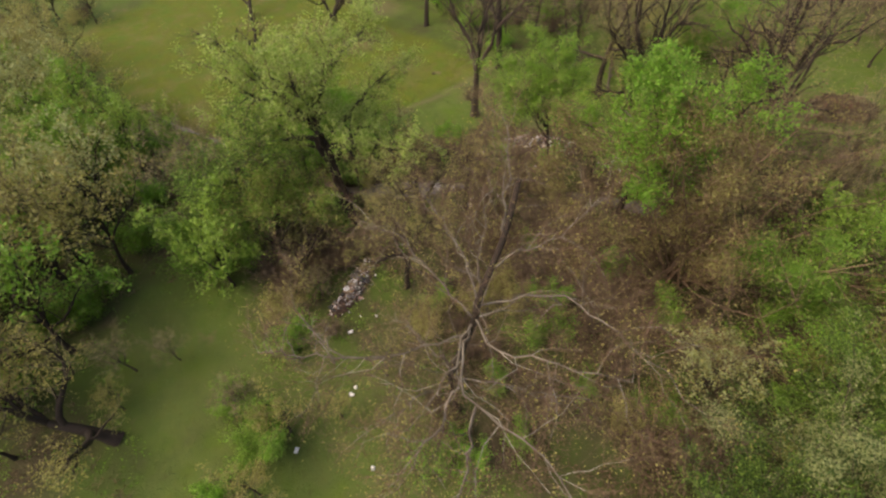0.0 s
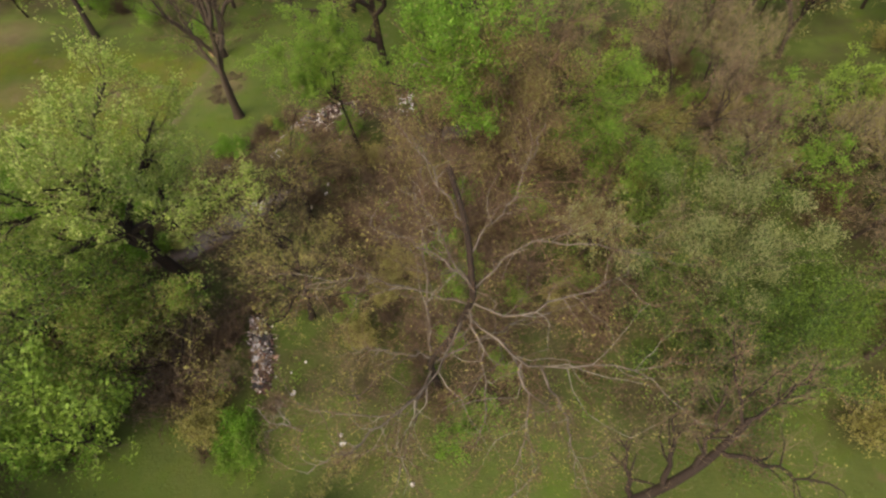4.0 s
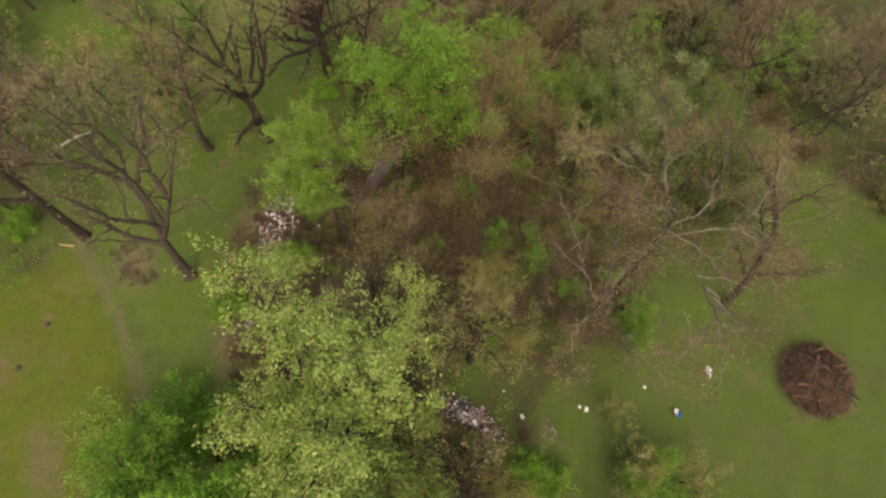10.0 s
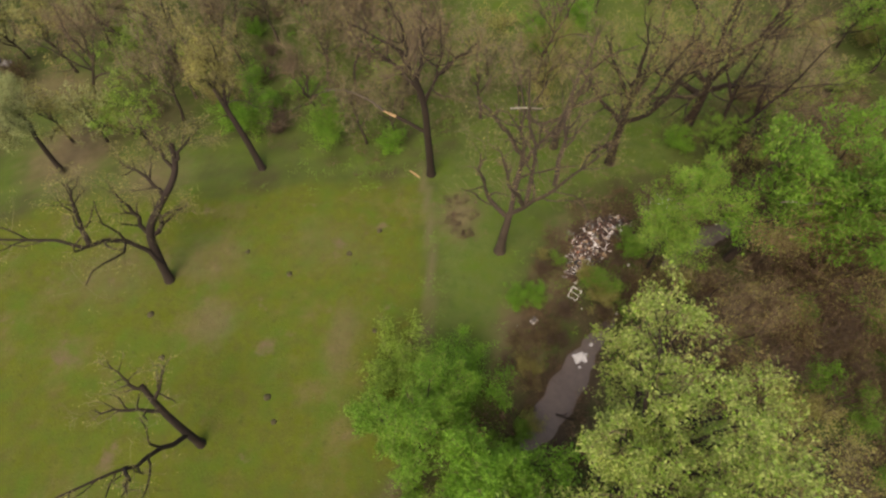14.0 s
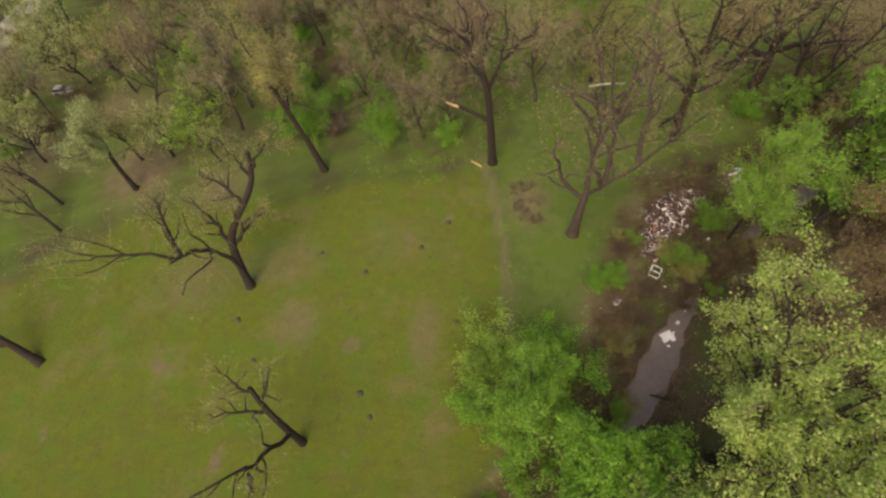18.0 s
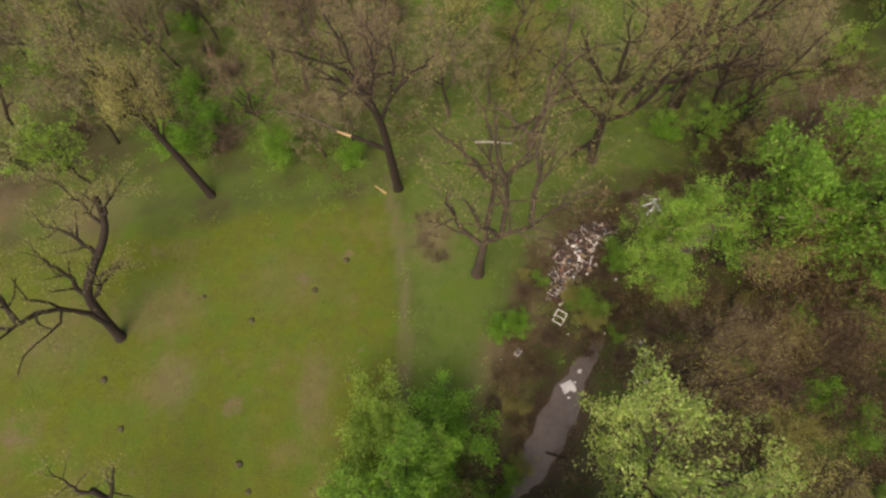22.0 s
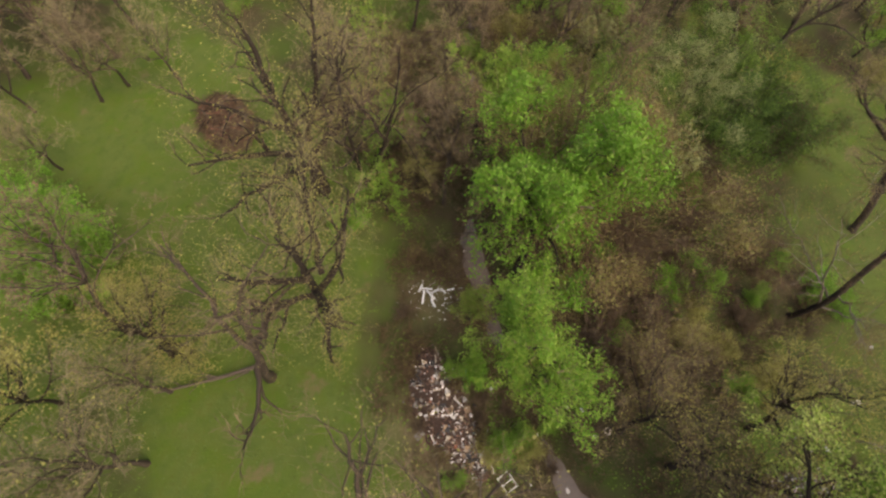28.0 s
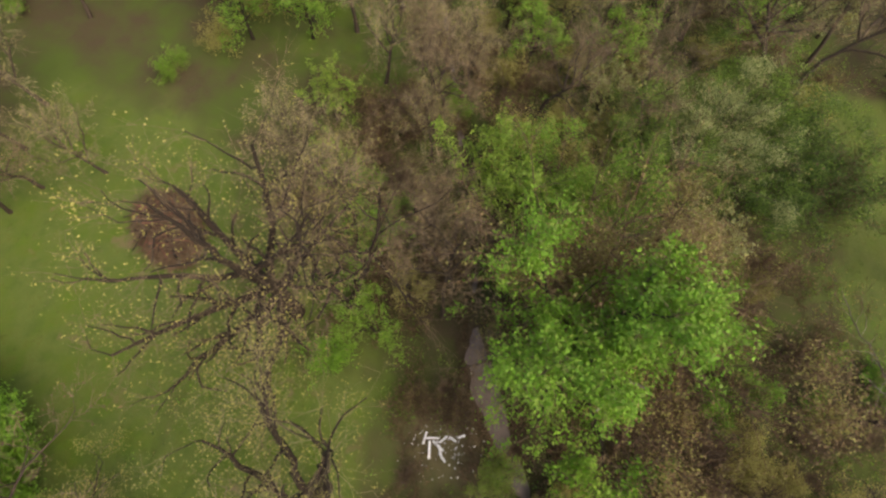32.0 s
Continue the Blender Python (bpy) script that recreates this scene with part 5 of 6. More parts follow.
for nm, lab, mat_, box_, n_, hgt in (("meadow_grass", "short yellow-green meadow grass", material("grass_blade", (0.105, 0.136, 0.012), rough=0.7, vary=0.35, scale=0.2, bump=0, island=0.3), (-167, -62, 9, 90), 26000, 0.12),
                                     ("verge_grass", "longer tufted green grass", material("grass_tuft", (0.095, 0.15, 0.03), rough=0.7, vary=0.4, scale=0.2, bump=0, island=0.35), (-69, 54, -3, 117), 22000, 0.24)):
    gx_, gy_ = scatter(n_, box_, grass_rng, 0.5, 999, 0.3)
    bl = np.c_[gx_, gy_, land(gx_, gy_) - 0.02]
    sh = Shape()
    for k in range(2):
        b0 = bl + grass_rng.normal(size=bl.shape) * [0.08, 0.08, 0]
        spikes(sh, b0, b0 + np.c_[grass_rng.normal(size=(len(bl), 2)) * 0.6, np.ones(len(bl))] * hgt * grass_rng.uniform(0.6, 1.5, (len(bl), 1)), 0.035)
    tagged(new(nm, sh.mesh(nm, mat_)), lab, "grass", kind="stuff")


# ---------------------------------------------------------------- rubbish heaps
def paint(name, colour, rough=0.7, vary=0.3, scale=4.0, **kw):
    return material(name, colour, rough=rough, vary=vary, scale=scale, bump=0.2, obj=0.18, **kw)


WHITE = paint("dirty_white", (0.8, 0.76, 0.72), vary=0.25)
WHITE_BOARD = paint("white_board_paint", (0.88, 0.86, 0.83), vary=0.1)
CREAM = paint("cream_board", (0.66, 0.57, 0.44), vary=0.3)
GREY = paint("grey_sheet", (0.25, 0.225, 0.205), vary=0.4)
TAN = paint("tan_card", (0.36, 0.25, 0.15))
DARK = paint("dark_cloth", (0.055, 0.05, 0.05))
RUST = paint("rust_red", (0.42, 0.13, 0.07))
BLUE = paint("blue_plastic", (0.09, 0.26, 0.38), rough=0.45)
PINK = paint("faded_pink", (0.5, 0.32, 0.26))
SOIL = material("dark_soil", (0.075, 0.044, 0.032), vary=0.5, scale=3.0, bump=0.9, second=(0.05, 0.032, 0.024))


WHITE_FLAKES = material("paper_white", (0.72, 0.68, 0.64), rough=0.7, vary=0.3, scale=2.0, bump=0, island=0.25)
CARD_FLAKES = material("card_brown", (0.3, 0.17, 0.12), rough=0.8, vary=0.5, scale=1.5, bump=0, island=0.45)


def slab(l, w, h, mat, name, bend=0.0, seed=0):
    """A worn board or sheet with rounded edges, bent along its length."""
    rng = np.random.default_rng(seed)
    bm = bmesh.new()
    bmesh.ops.create_cube(bm, size=1)
    bmesh.ops.scale(bm, vec=(l, w, h), verts=bm.verts)
    bmesh.ops.subdivide_edges(bm, edges=[e for e in bm.edges if abs(e.verts[0].co.x - e.verts[1].co.x) > l * 0.5], cuts=3)
    for v in bm.verts:
        s = v.co.x / l
        v.co.z += bend * (s * s) * 4 + rng.normal() * abs(bend) * 0.12
        v.co.y += rng.normal() * w * 0.03
    bmesh.ops.bevel(bm, geom=[e for e in bm.edges if len(e.link_faces) == 2 and e.calc_face_angle(0) > 1.2], offset=min(h, w) * 0.2, segments=1, affect="EDGES")
    me = bpy.data.meshes.new(name)
    bm.to_mesh(me)
    bm.free()
    me.materials.append(mat)
    return me


def lump(rad, mat, name, seed, flat=0.6):
    """A knotted, sagging bag."""
    rng = np.random.default_rng(seed)
    bm = bmesh.new()
    bmesh.ops.create_icosphere(bm, subdivisions=2, radius=rad)
    off = rng.uniform(0, 9, 3)
    for v in bm.verts:
        n = noise.noise(v.co / rad * 1.7 + Vector(off))
        v.co *= 1 + 0.38 * n
        v.co.z = max(v.co.z * flat, -rad * 0.3)
    for v in bm.verts:
        if v.co.z > rad * flat * 0.75:
            v.co.z += rad * 0.25
    me = bpy.data.meshes.new(name)
    bm.to_mesh(me)
    bm.free()
    me.materials.append(mat)
    return me


def rag(l, w, mat, name, seed):
    """A crumpled sheet of cloth or plastic with thickness."""
    rng = np.random.default_rng(seed)
    off = Vector(rng.uniform(0, 20, 3))
    n, m = 7, 6
    top, low = [], []
    for j in range(m):
        for i in range(n):
            x, y = (i / (n - 1) - 0.5) * l, (j / (m - 1) - 0.5) * w
            z = 0.22 * min(l, w) * noise.noise(Vector((x, y, 0)) * 2.4 / max(l, w) * 1.6 + off)
            k = 0.12 * noise.noise(Vector((x * 2, y * 2, 3)) + off)
            top.append((x + k, y - k, z + 0.012))
            low.append((x + k, y - k, z - 0.012))
    f = []
    for j in range(m - 1):
        for i in range(n - 1):
            a = j * n + i
            f.append((a, a + 1, a + n + 1, a + n))
            f.append((n * m + a, n * m + a + n, n * m + a + n + 1, n * m + a + 1))
    ring = [i for i in range(n)] + [j * n + n - 1 for j in range(1, m)] + [(m - 1) * n + i for i in range(n - 2, -1, -1)] + [j * n for j in range(m - 2, 0, -1)]
    for a, c in zip(ring, ring[1:] + ring[:1]):
        f.append((a, n * m + a, n * m + c, c))
    return mesh_of(name, top + low, f, mat)


def bucket(rad, h, mat, name):
    """An open tapered tub with a wall and a rim."""
    bm = bmesh.new()
    rings = []
    for r, z in ((rad * 0.8, 0), (rad, h), (rad * 1.08, h), (rad * 1.08, h - 0.04), (rad * 0.93, h), (rad * 0.74, 0.03)):
        rings.append([bm.verts.new((r * math.cos(a), r * math.sin(a), z)) for a in np.arange(10) * 0.6283])
    for ra, rb in zip(rings[:-1], rings[1:]):
        for i in range(10):
            bm.faces.new((ra[i], ra[(i + 1) % 10], rb[(i + 1) % 10], rb[i]))
    bm.faces.new(rings[0][::-1])
    bm.faces.new(rings[-1])
    me = bpy.data.meshes.new(name)
    bm.to_mesh(me)
    bm.free()
    me.materials.append(mat)
    return me


def carton(w, d, h, mat, name):
    """An open box with thin, slightly bowed walls."""
    sh = Shape()
    t = 0.03
    rings = [(1, 0), (1, h), (-1, h), (-1, t)]
    v = [(sx * (w / 2 - (t if k < 0 else 0)) * (1.06 if z == h and k > 0 else 1), sy * (d / 2 - (t if k < 0 else 0)), z) for k, z in rings for sx, sy in ((-1, -1), (1, -1), (1, 1), (-1, 1))]
    sh.add(v, [(a * 4 + c, a * 4 + (c + 1) % 4, a * 4 + 4 + (c + 1) % 4, a * 4 + 4 + c) for a in range(3) for c in range(4)] + [(3, 2, 1, 0), (12, 13, 14, 15)])
    return sh.mesh(name, mat)


SCRAPS = []
for i_, (nm, me, wgt) in enumerate([
        ("plank", slab(1.7, 0.14, 0.04, WHITE, "plank", 0.02, 1), 5), ("plank", slab(1.1, 0.18, 0.04, CREAM, "plank", 0.03, 2), 4), ("plank", slab(2.1, 0.1, 0.05, WOOD_OLD, "plank", 0.02, 3), 6),
        ("board", slab(0.9, 0.6, 0.035, WHITE, "board", 0.06, 4), 4), ("board", slab(1.2, 0.75, 0.03, GREY, "board", 0.1, 5), 5), ("board", slab(0.7, 0.5, 0.04, CREAM, "board", 0.04, 6), 3),
        ("rag", rag(1.1, 0.8, GREY, "rag", 7), 3), ("rag", rag(1.0, 0.7, WHITE, "rag", 8), 3), ("rag", rag(1.2, 0.9, DARK, "rag", 9), 7), ("rag", rag(0.8, 0.6, PINK, "rag", 10), 2), ("rag", rag(0.9, 0.8, TAN, "rag", 11), 6),
        ("sack", lump(0.36, WHITE, "sack", 12), 3), ("sack", lump(0.4, DARK, "sack", 13), 8), ("sack", lump(0.32, GREY, "sack", 14), 4), ("sack", lump(0.3, RUST, "sack", 15), 1.2),
        ("bucket", bucket(0.2, 0.36, WHITE, "bucket"), 2), ("bucket", bucket(0.22, 0.4, BLUE, "bucket"), 0.7), ("carton", carton(0.55, 0.4, 0.35, TAN, "carton"), 2), ("carton", carton(0.5, 0.45, 0.3, WHITE, "carton"), 2)]):
    SCRAPS.append((nm, me, wgt))
SCRAP_W = np.array([w for *_, w in SCRAPS])
SCRAP_W = SCRAP_W / SCRAP_W.sum()


def mound_height(x, y, ax, high):
    """Height of a long heap along the line ax, over the ground."""
    d, v = far_from(ax, x, y)
    k = np.clip(1 - d / np.maximum(v, 0.1), 0, 1)
    return high * k * k * (3 - 2 * k) + 0.12 * ripple(x, y, 1.9, 3.0) * (k > 0.05)


def heap(name, label, spine, high, count, seed, bright=1.0, spread=0.8):
    """A rubbish heap: dark soil, and each scrap a part of its own."""
    rng = np.random.default_rng(seed)
    ax = smooth_line([p[:2] for p in spine], [p[2] for p in spine])
    top = tagged(new(name), label, "rubbish heap")
    pad = max(p[2] for p in spine) + 0.6
    xs = np.arange(min(p[0] for p in spine) - pad, max(p[0] for p in spine) + pad, 0.3)
    ys = np.arange(min(p[1] for p in spine) - pad, max(p[1] for p in spine) + pad, 0.3)
    x, y = np.meshgrid(xs, ys)
    h = mound_height(x, y, ax, high)
    z = land(x, y) + np.where(h > 0.04, h, -0.25)
    ix = np.arange(x.size).reshape(x.shape)
    q = np.stack([ix[:-1, :-1], ix[:-1, 1:], ix[1:, 1:], ix[1:, :-1]], -1).reshape(-1, 4)
    q = q[(h.ravel()[q] > 0.0).any(1)]
    piece("soil", mesh_of("soil", np.c_[x.ravel(), y.ravel(), z.ravel()], q, SOIL, True), top)
    n = 0
    while n < count:
        p = ax[rng.integers(0, len(ax))]
        r, a = p[2] * spread * math.sqrt(rng.random()) * (1.5 if rng.random() < 0.2 else 1.0), rng.uniform(0, 6.283)
        px_, py_ = p[0] + r * math.cos(a), p[1] + r * math.sin(a)
        if ripple(px_, py_, 3.3, seed * 0.7) + 0.5 * ripple(px_, py_, 1.3, seed * 0.4) < -0.12:
            continue
        hz = float(mound_height(np.array([px_]), np.array([py_]), ax, high)[0])
        nm, me, _ = SCRAPS[rng.choice(len(SCRAPS), p=SCRAP_W)]
        m = Matrix.Translation((px_, py_, ground_z(px_, py_) + max(hz, 0) + 0.06 + rng.uniform(0, 0.1))) @ Euler((rng.normal() * 0.32, rng.normal() * 0.32, rng.uniform(0, 6.283))).to_matrix().to_4x4() @ Matrix.Scale(rng.uniform(0.22, 0.46) + 0.62 * rng.random() ** 5, 4)
        piece(nm, me, top, at=m)
        n += 1
    for nm, mat_, much in (("paper_scraps", WHITE_FLAKES, count * 2), ("card_scraps", CARD_FLAKES, count * 3)):
        p = ax[rng.integers(0, len(ax), much)]
        r, a = p[:, 2] * 0.95 * np.sqrt(rng.random(much)), rng.uniform(0, 6.283, much)
        px_, py_ = p[:, 0] + r * np.cos(a), p[:, 1] + r * np.sin(a)
        ok = ripple(px_, py_, 2.1, seed * 1.1) + 0.5 * ripple(px_, py_, 0.9, seed) > (0.14 if mat_ is WHITE_FLAKES else -0.3)
        px_, py_ = px_[ok], py_[ok]
        z_ = land(px_, py_) + np.maximum(mound_height(px_, py_, ax, high), 0) + rng.uniform(0.04, 0.22, len(px_))
        sh = Shape()
        sh.leaves(np.c_[px_, py_, z_], 0.17, rng, long=1.9)
        piece(nm, sh.mesh(nm, mat_), top, kind="stuff")
    return top


heap("rubbish_heap", "heap of dumped boards, sheets and bags on dark soil", [(-27.0, 80.8, 2.4), (-29.4, 78.6, 3.4), (-31.8, 75.4, 3.6), (-33.2, 72.6, 2.6), (-34.6, 70.0, 1.3)], 1.1, 300, 401)
heap("rubbish_heap", "long white rubbish heap under a dark tree", [(-22.2, 40.6, 1.3), (-20.4, 38.2, 1.8), (-18.8, 36.0, 1.7), (-17.4, 33.4, 1.1)], 0.8, 240, 402)


def loose(name, label, category, me, x, y, dz=0.05, turn=0.0, tilt=(0, 0), size=1.0, z=None):
    ob = tagged(new(name, me), label, category)
    ob.matrix_basis = Matrix.Translation((x, y, (ground_z(x, y) if z is None else z) + dz)) @ Euler((tilt[0], tilt[1], radians(turn))).to_matrix().to_4x4() @ Matrix.Scale(size, 4)
    return ob


# a white bed-frame-like crate, boards, slab, creek sheet and other single scraps
crate = tagged(new("slatted_frame"), "white-painted slatted wooden frame lying near the heap", "frame")
bar_l, bar_s = slab(1.9, 0.14, 0.08, WHITE_BOARD, "rail", 0.0, 21), slab(1.5, 0.13, 0.06, WHITE_BOARD, "slat", 0.0, 22)
for dy in (-0.7, 0.7):
    piece("rail", bar_l, crate, at=Matrix.Translation((0, dy, 0.04)))
for dx in (-0.88, 0.0, 0.88):
    piece("slat", bar_s, crate, at=Matrix.Translation((dx, 0, 0.11)) @ Matrix.Rotation(radians(90), 4, "Z"))
crate.matrix_basis = Matrix.Translation((-34.4, 66.9, ground_z(-34.4, 66.9) + 0.1)) @ Euler((0.08, -0.1, radians(62))).to_matrix().to_4x4()
loose("white_board", "short white board beside the slatted frame", "board", slab(0.9, 0.35, 0.05, WHITE, "white_board", 0.03, 23), -34.0, 68.9, 0.08, 40)
loose("white_board", "short cream board beside the slatted frame", "board", slab(0.7, 0.25, 0.05, CREAM, "white_board", 0.03, 24), -34.4, 70.0, 0.2, 100)
boards = [(-19.6, 85.2, 20, 1.9), (-18.9, 84.5, 70, 1.6), (-18.4, 85.3, 110, 1.5), (-19.3, 84.1, 35, 1.3), (-18.1, 84.2, 150, 1.2), (-18.7, 86.1, 5, 1.4), (-17.7, 83.3, 80, 1.0), (-17.1, 82.5, 130, 0.9), (-19.9, 83.5, 60, 0.8)]
for i_, (x, y, a, l) in enumerate(boards):
    loose("white_board", "weathered white board thrown on the brush", "board", slab(l * 0.95, 0.24, 0.05, WHITE_BOARD, "white_board", 0.03, 30 + i_), x, y, 0.6 + 0.05 * (i_ % 4), a, (0.1, 0.15 * ((i_ % 3) - 1)))["group"] = "thrown boards"
scrap_rng = np.random.default_rng(411)
bx_, by_ = -18.6 + scrap_rng.normal(size=110) * 1.7, 84.2 + scrap_rng.normal(size=110) * 1.9
sh = Shape()
sh.leaves(np.c_[bx_, by_, land(bx_, by_) + scrap_rng.uniform(0.15, 0.7, 110)], 0.16, scrap_rng, long=1.9)
tagged(new("paper_scraps", sh.mesh("paper_scraps", WHITE_FLAKES)), "torn white scraps scattered round the boards", "litter", kind="stuff")
cab = tagged(new("old_cabinet"), "grubby white cabinet lying on the bank", "cabinet")
cabinet_body = carton(0.9, 0.7, 0.5, WHITE, "body")
piece("body", cabinet_body, cab)
piece("door", slab(0.8, 0.6, 0.04, GREY, "door", 0.02, 41), cab, at=Matrix.Translation((0.1, 0.1, 0.52)) @ Euler((0.1, 0.05, 0.2)).to_matrix().to_4x4())
cab.matrix_basis = Matrix.Translation((-40.4, 61.8, ground_z(-40.4, 61.8) + 0.05)) @ Euler((0.1, 0.1, 0.9)).to_matrix().to_4x4()
sheet = rag(1.7, 1.3, WHITE, "white_sheet", 46)
loose("white_sheet", "crumpled white sheet stranded in the creek", "sheet", sheet, -33.6, 58.0, 0.14, 30, z=-1.95)
for i_, (x, y, s, a) in enumerate([(-32.8, 57.6, 0.6, 20), (-32.6, 58.6, 0.5, 80), (-33.6, 56.6, 0.4, 10), (-31.8, 60.1, 0.55, 50), (-30.5, 61.9, 0.35, 0), (-27.8, 65.4, 0.4, 30), (-27.1, 66.4, 0.3, 70), (-9.8, 83.8, 0.45, 10)]):
    loose("white_scrap", "small white scrap lying in the creek", "litter", SCRAPS[(7, 11, 3)[i_ % 3]][1], x, y, 0.1, a, size=s, z=-1.95)["group"] = "scraps in the creek"
ring = bmesh.new()
for i_ in range(14):
    a = i_ * 2 * math.pi / 14
    for j_ in range(6):
        c = j_ * 2 * math.pi / 6
        ring.verts.new(((0.34 + 0.11 * math.cos(c)) * math.cos(a), (0.34 + 0.11 * math.cos(c)) * math.sin(a), 0.1 * math.sin(c)))
ring.verts.ensure_lookup_table()
for i_ in range(14):
    for j_ in range(6):
        ring.faces.new([ring.verts[(i_ % 14) * 6 + j_], ring.verts[((i_ + 1) % 14) * 6 + j_], ring.verts[((i_ + 1) % 14) * 6 + (j_ + 1) % 6], ring.verts[i_ * 6 + (j_ + 1) % 6]])
tyre_me = bpy.data.meshes.new("painted_tyre")
ring.to_mesh(tyre_me)
ring.free()
tyre_me.materials.append(CREAM)
loose("painted_tyre", "whitewashed old tyre lying in the scrub", "tyre", tyre_me, -24.2, 58.6, 0.5)
loose("blue_tarpaulin", "crumpled blue tarpaulin at the edge of the heap", "tarpaulin", rag(0.95, 0.8, BLUE, "blue_tarpaulin", 51), -25.8, 75.8, 0.7, 25, (0.2, -0.2))
loose("white_sack", "long white sack lying on the grass", "sack", lump(0.5, WHITE, "white_sack", 52, 0.45), 12.2, 26.9, 0.15, 62, size=1.3).scale = (1.6, 0.75, 0.9)
loose("white_sack", "small white bag on the grass", "sack", lump(0.24, WHITE, "white_sack", 53), 3.0, 29.4, 0.1)
loose("blue_box", "blue and white box lying on the grass", "box", carton(0.8, 0.6, 0.5, BLUE, "blue_box"), 4.6, 24.5, 0.02, 30)
loose("white_board", "white board lying by the blue box", "board", slab(0.7, 0.4, 0.05, WHITE, "white_board", 0.02, 54), 4.4, 25.0, 0.55, 30)
for i_, (x, y, s) in enumerate([(-6.3, 31.4, 0.7), (-5.7, 30.7, 0.6), (-8, 70.1, 0.8), (-26.1, 72.6, 1.0), (-23.8, 63.7, 0.6), (-23.3, 62, 0.5), (-25.4, 59.7, 0.6), (-14.9, 35.9, 0.5), (-14, 37.7, 0.5), (-13.6, 33.9, 0.6), (-3, 23, 0.7), (-42.6, 60.8, 0.4), (-33.5, 64.5, 0.4)]):
    me_ = SCRAPS[(11, 7, 3, 15)[i_ % 4]][1]
    loose("white_litter", "scrap of white litter among the weeds", "litter", me_, x, y, 0.25, i_ * 50, size=s)["group"] = "loose litter"

# molehills on the short grass
MOLE = material("dry_soil", (0.1, 0.085, 0.04), vary=0.4, scale=3, bump=0.6)
for i_ in range(5):
    bm = bmesh.new()
    bmesh.ops.create_icosphere(bm, subdivisions=2, radius=0.5)
    for v in bm.verts:
        k_ = 1 + 0.35 * noise.noise(v.co * 4 + Vector((i_ * 7.0, 0, 0)))
        v.co = Vector((v.co.x * k_, v.co.y * k_, max(v.co.z * 0.45 * k_, -0.12)))
    hill = bpy.data.meshes.new("molehill")
    bm.to_mesh(hill)
    bm.free()
    hill.materials.append(MOLE)
    hill.polygons.foreach_set("use_smooth", [True] * len(hill.polygons))
    for x, y in ((-84, 68.6), (-76.5, 65.3), (-68.5, 69.9), (-74.4, 47.4), (-72.7, 44.5), (-62.4, 58), (-90, 51), (-64.7, 74.8), (-94, 56.8))[i_::5]:
        loose("molehill", "small molehill of dark soil in the grass", "molehill", hill, x, y, 0.02, x * 40, size=0.7 + 0.1 * (i_ % 4))["group"] = "molehills"

# ---------------------------------------------------------------- wood lying about


def stick(name, label, pts, r0, r1, mat, x, y, turn=0.0, category="branch", dz=0.0, sides=7, seed=0, side_twigs=0):
    rng = np.random.default_rng(seed)
    top = tagged(new(name), label, category)
    sh = Shape()
    p = smooth3(pts, 4)
    rr = np.linspace(r0, r1, len(p))
    sh.tube(p, rr, sides)
    for e, s in ((0, r0), (-1, r1)):
        sh.tube([p[e], p[e] + (p[e] - p[1 if e == 0 else -2]) * 0.02], [s, 0.01], sides)
    piece("log", sh.mesh("log", mat, True), top)
    for _ in range(side_twigs):
        j = rng.integers(1, len(p) - 1)
        q = bough(rng, p[j], offshoot(rng, unit(p[j] - p[j - 1]), rng.uniform(30, 70)), np.linalg.norm(p[-1] - p[0]) * rng.uniform(0.15, 0.35), 0.2, 0.02, 5)
        s2 = Shape()
        s2.tube(q, np.linspace(0.5, 0.15, 5) * rr[j], 5)
        piece("side_branch", s2.mesh("side_branch", mat, True), top)
    top.matrix_basis = Matrix.Translation((x, y, ground_z(x, y) + dz)) @ Matrix.Rotation(radians(turn), 4, "Z")
    return top


stick("fallen_tree", "dark fallen tree with broken branches on the grass", [(0, 0, 0.35), (-2.5, 2.3, 0.5), (-5.2, 5.2, 0.45), (-7.6, 7.8, 0.7)], 0.3, 0.1, BARK_GREY, -36.6, 98.4, category="fallen tree", side_twigs=9, seed=61)
for i_, (dx, dy, l) in enumerate([(0, 0, 2.1), (0.35, -0.15, 1.7)]):
    stick("split_log", "fresh pale split limb lying on the grass", [(-l / 2, 0, 0.12), (0, 0.04, 0.16), (l / 2, 0, 0.12)], 0.13, 0.07, WOOD_FRESH, -60.8 + dx, 87.0 + dy, -38 + 6 * i_, category="log")
stick("pale_dead_branch", "bleached dead branch lying in the grass", [(0, 0, 0.1), (1.5, 1.9, 0.5), (2.4, 4.2, 0.7)], 0.09, 0.03, BARK_PALE, 12.6, 31.0, category="branch", side_twigs=3, seed=62)
stick("pale_dead_branch", "bleached dead branch caught in the brush", [(0, 0, 0.3), (1.4, 1.0, 0.8), (3.6, 1.2, 1.0)], 0.08, 0.03, BARK_PALE, 5.4, 33.6, category="branch", side_twigs=3, seed=63)
stick("fallen_branch", "dark fallen branch across the bank", [(0, 0, 0.2), (2.2, -0.6, 0.7), (5.0, -0.4, 0.4)], 0.14, 0.05, BARK, -37, 49.9, category="branch", side_twigs=5, seed=64)


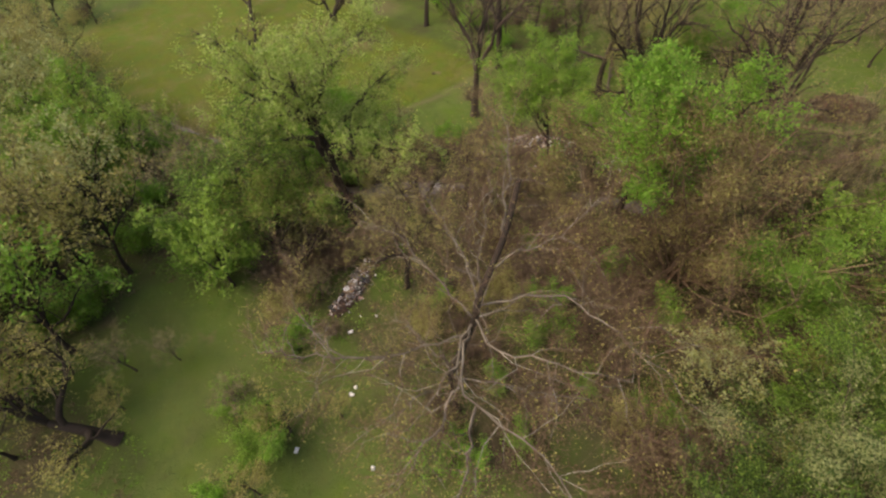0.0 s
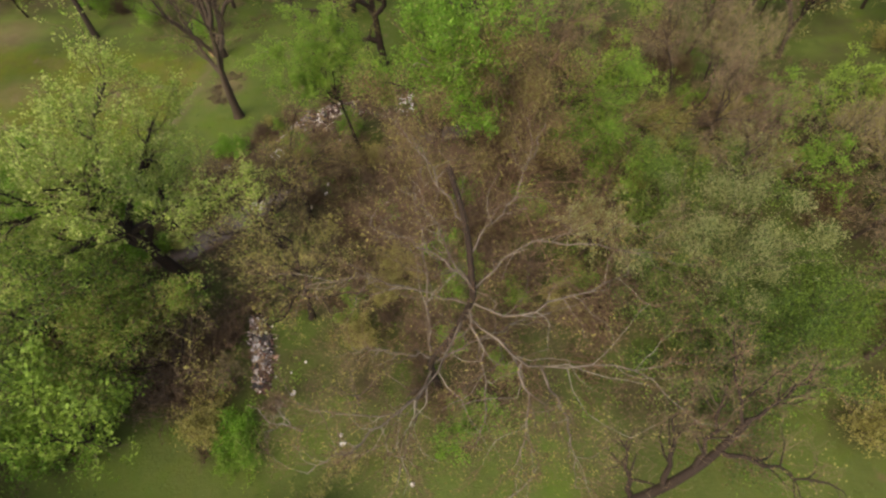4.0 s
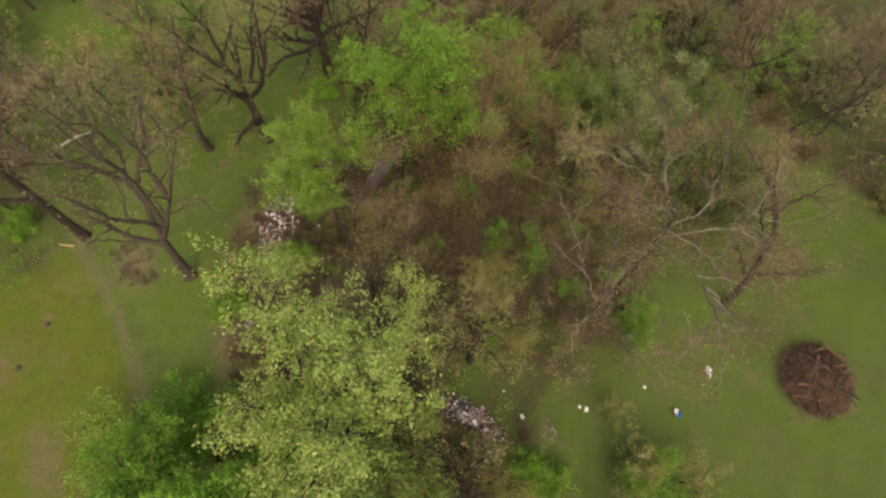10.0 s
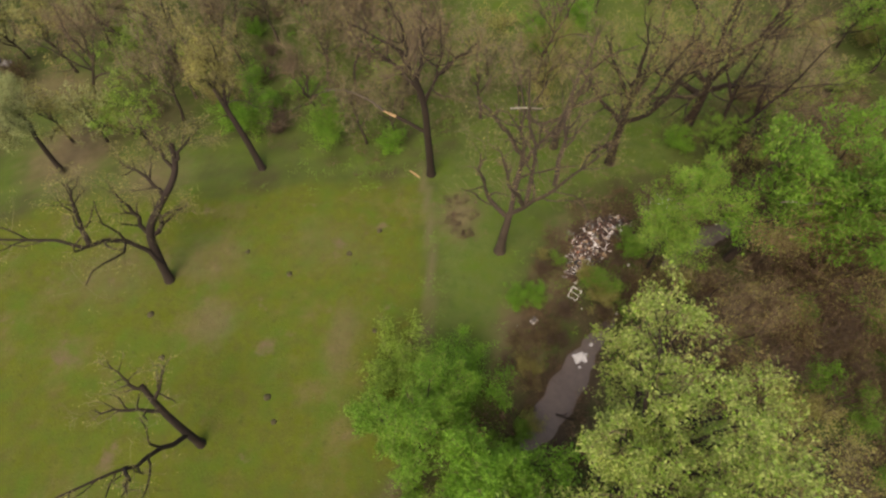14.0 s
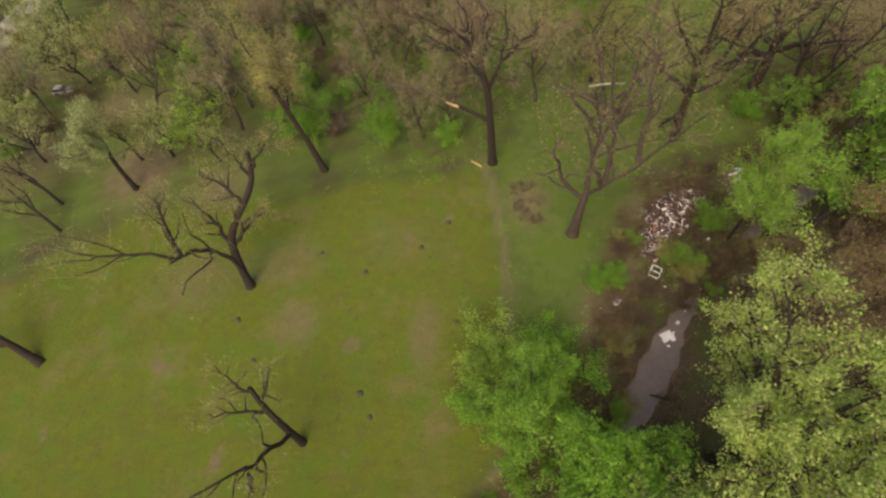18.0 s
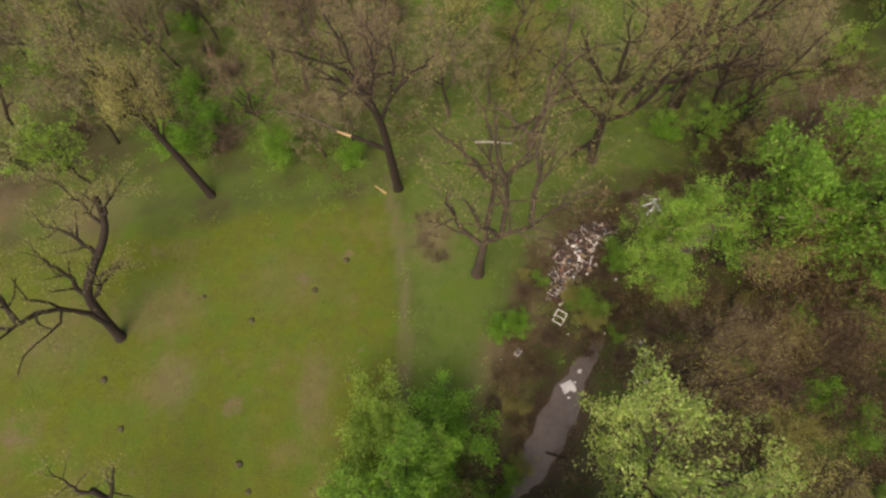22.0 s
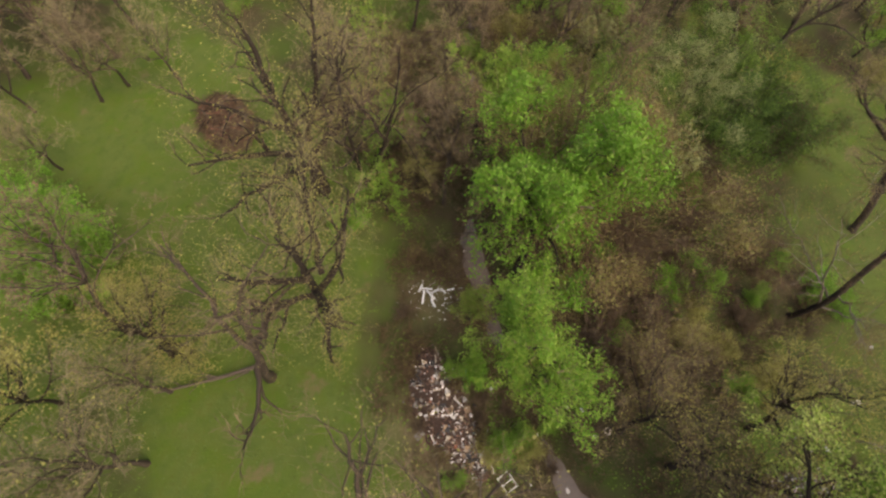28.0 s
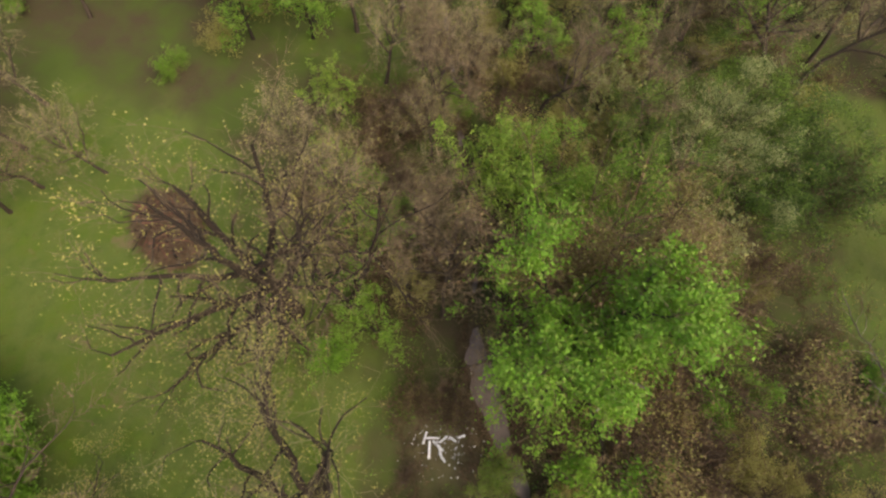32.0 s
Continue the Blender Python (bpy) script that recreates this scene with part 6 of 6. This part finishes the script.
def brush_pile(label, x, y, rx, ry, high, seed, turn):
    """Cut branches heaped up: a core of twigs, and each large stick a part."""
    rng = np.random.default_rng(seed)
    top = tagged(new("brush_pile"), label, "brush pile")
    n = 3800
    a, r = rng.uniform(0, 6.283, n), np.sqrt(rng.random(n))
    dome = np.sqrt(np.clip(1 - r**2, 0, 1)) * high
    b = np.c_[r * np.cos(a) * rx, r * np.sin(a) * ry, dome * rng.uniform(0.2, 0.95, n)]
    d = turned(rng, np.c_[np.cos(a) * 0.4, np.sin(a) * 0.4, np.full(n, -0.15)], 1.0, 0.0)
    sh = Shape()
    spikes(sh, b - d * 0.9, b + d * rng.uniform(0.5, 1.3, (n, 1)), 0.04)
    out = np.c_[np.cos(a), np.sin(a), rng.normal(size=n) * 0.25][: n // 3]
    rim = np.c_[np.cos(a) * rx, np.sin(a) * ry, np.full(n, 0.3)][: n // 3] * rng.uniform(0.75, 1.0, (n // 3, 1))
    spikes(sh, rim, rim + turned(rng, out, 0.5, 0.08) * rng.uniform(0.4, 2.0, (n // 3, 1)), 0.05)
    piece("brushwood", sh.mesh("brushwood", TWIG_RED), top, kind="stuff")
    core = Shape()
    g = 18
    rows_ = [np.c_[np.cos(np.arange(g) * 6.283 / g) * rx * k, np.sin(np.arange(g) * 6.283 / g) * ry * k, np.full(g, z_)] for k, z_ in ((0.84, -0.1), (0.74, high * 0.4), (0.5, high * 0.66), (0.02, high * 0.78))]
    core.add(np.concatenate(rows_), [(i * g + j, i * g + (j + 1) % g, (i + 1) * g + (j + 1) % g, (i + 1) * g + j) for i in range(3) for j in range(g)])
    piece("core", core.mesh("core", SOIL, True), top)
    for _ in range(64):
        a_, r_ = rng.uniform(0, 6.283), math.sqrt(rng.random()) * 0.95
        c = np.array([r_ * math.cos(a_) * rx, r_ * math.sin(a_) * ry, math.sqrt(1 - r_**2) * high + 0.1])
        w = heading(rng.uniform(0, 360), rng.uniform(-12, 14))
        l = rng.uniform(1.5, 3.6)
        s2 = Shape()
        s2.tube(bough(rng, c - w * l / 2, w, l, 0.12, 0, 5), np.linspace(0.1, 0.03, 5) * rng.uniform(0.6, 1.3), 5)
        piece("stick", s2.mesh("stick", (BARK_GREY, BARK, STICK_RED, STICK_RED)[int(rng.integers(0, 4))], True), top)
    return stand(top, x, y, turn)


brush_pile("large russet pile of cut branches on the grass", 24.2, 19.2, 4.9, 4.2, 2.4, 71, 20)
brush_pile("wide russet pile of cut branches in the glade", -8.4, 125.4, 6.0, 3.6, 2.2, 72, 60)

# ---------------------------------------------------------------- roads and parked vehicles at the edges
GRAVEL = material("pale_gravel", (0.42, 0.37, 0.3), vary=0.3, scale=1.5, bump=0.4)
ASPHALT = material("worn_asphalt", (0.27, 0.235, 0.21), vary=0.3, scale=1.0, bump=0.3)
for nm, line, half, mat_, lab in (("road_east", ROAD_LINES[0], 4.2, ASPHALT, "narrow worn grey lane"), ("road_west", ROAD_LINES[1], 4.0, GRAVEL, "pale gravel track"), ("road_far", ROAD_LINES[2], 2.3, GRAVEL, "pale gravel lane")):
    d = np.gradient(line[:, :2], axis=0)
    d /= np.linalg.norm(d, axis=1, keepdims=True)
    nv = np.c_[-d[:, 1], d[:, 0]]
    vs = []
    for s in (-1.12, -1, 0, 1, 1.12):
        q = line[:, :2] + nv * half * s
        vs.append(np.c_[q, land(q[:, 0], q[:, 1]) + (0.12 if abs(s) <= 1 else -0.2)])
    n_ = len(line)
    fs = [(k * n_ + i, k * n_ + i + 1, (k + 1) * n_ + i + 1, (k + 1) * n_ + i) for k in range(4) for i in range(n_ - 1)]
    tagged(new(nm, mesh_of(nm, np.concatenate(vs), fs, mat_, True)), lab, "road", kind="structure")

GLASS_DARK = material("car_glass", (0.03, 0.035, 0.04), rough=0.1, vary=0.1, bump=0, spec=0.6)
RUBBER = material("tyre_rubber", (0.03, 0.03, 0.03), bump=0.1)


def car(label, paint_mat, x, y, turn):
    """A small parked car: body, cabin, panes and wheels."""
    top = tagged(new("parked_car"), label, "car")

    def hull(name, profile, half, mat, taper=1.0):
        n = len(profile)
        v = [(a, -half * (taper if c > 1.0 else 1), c) for a, c in profile] + [(a, half * (taper if c > 1.0 else 1), c) for a, c in profile]
        f = [tuple(range(n))[::-1], tuple(range(n, 2 * n))] + [(i, (i + 1) % n, n + (i + 1) % n, n + i) for i in range(n)]
        return piece(name, mesh_of(name, v, f, mat), top)

    hull("body", [(-2.05, 0.35), (-2.1, 0.75), (-1.9, 0.95), (0.9, 0.95), (1.9, 0.8), (2.1, 0.6), (2.05, 0.35)], 0.86, paint_mat)
    hull("roof", [(-1.5, 1.42), (-1.35, 1.5), (0.0, 1.5), (0.2, 1.42)], 0.7, paint_mat)
    hull("window", [(-1.8, 0.952), (-1.5, 1.418), (0.2, 1.418), (0.85, 0.952)], 0.8, GLASS_DARK, 0.88)
    for sx in (-1.3, 1.3):
        for sy in (-0.8, 0.8):
            sh = Shape()
            a = np.arange(12) * 0.5236
            ringv = np.concatenate([np.c_[r * np.cos(a), np.full(12, yy), r * np.sin(a) + 0.31] for r, yy in ((0.05, -0.11), (0.31, -0.1), (0.31, 0.1), (0.05, 0.11))])
            sh.add(ringv, [(k * 12 + i, k * 12 + (i + 1) % 12, (k + 1) * 12 + (i + 1) % 12, (k + 1) * 12 + i) for k in range(3) for i in range(12)])
            piece("wheel", sh.mesh("wheel", RUBBER, True), top, at=Matrix.Translation((sx, sy, 0)))
    top.matrix_basis = Matrix.Translation((x, y, ground_z(x, y))) @ Matrix.Rotation(radians(turn), 4, "Z")


car("white car parked beside the lane", paint("car_white", (0.75, 0.72, 0.7), rough=0.3), 109.0, 129.4, 128)
car("pale silver car parked beside the lane", paint("car_silver", (0.5, 0.48, 0.46), rough=0.3), 112.6, 125.6, 128)
car("dusty pale grey car parked among the scrub", paint("car_grey", (0.5, 0.47, 0.43), rough=0.4), -146.6, 105.3, 5)
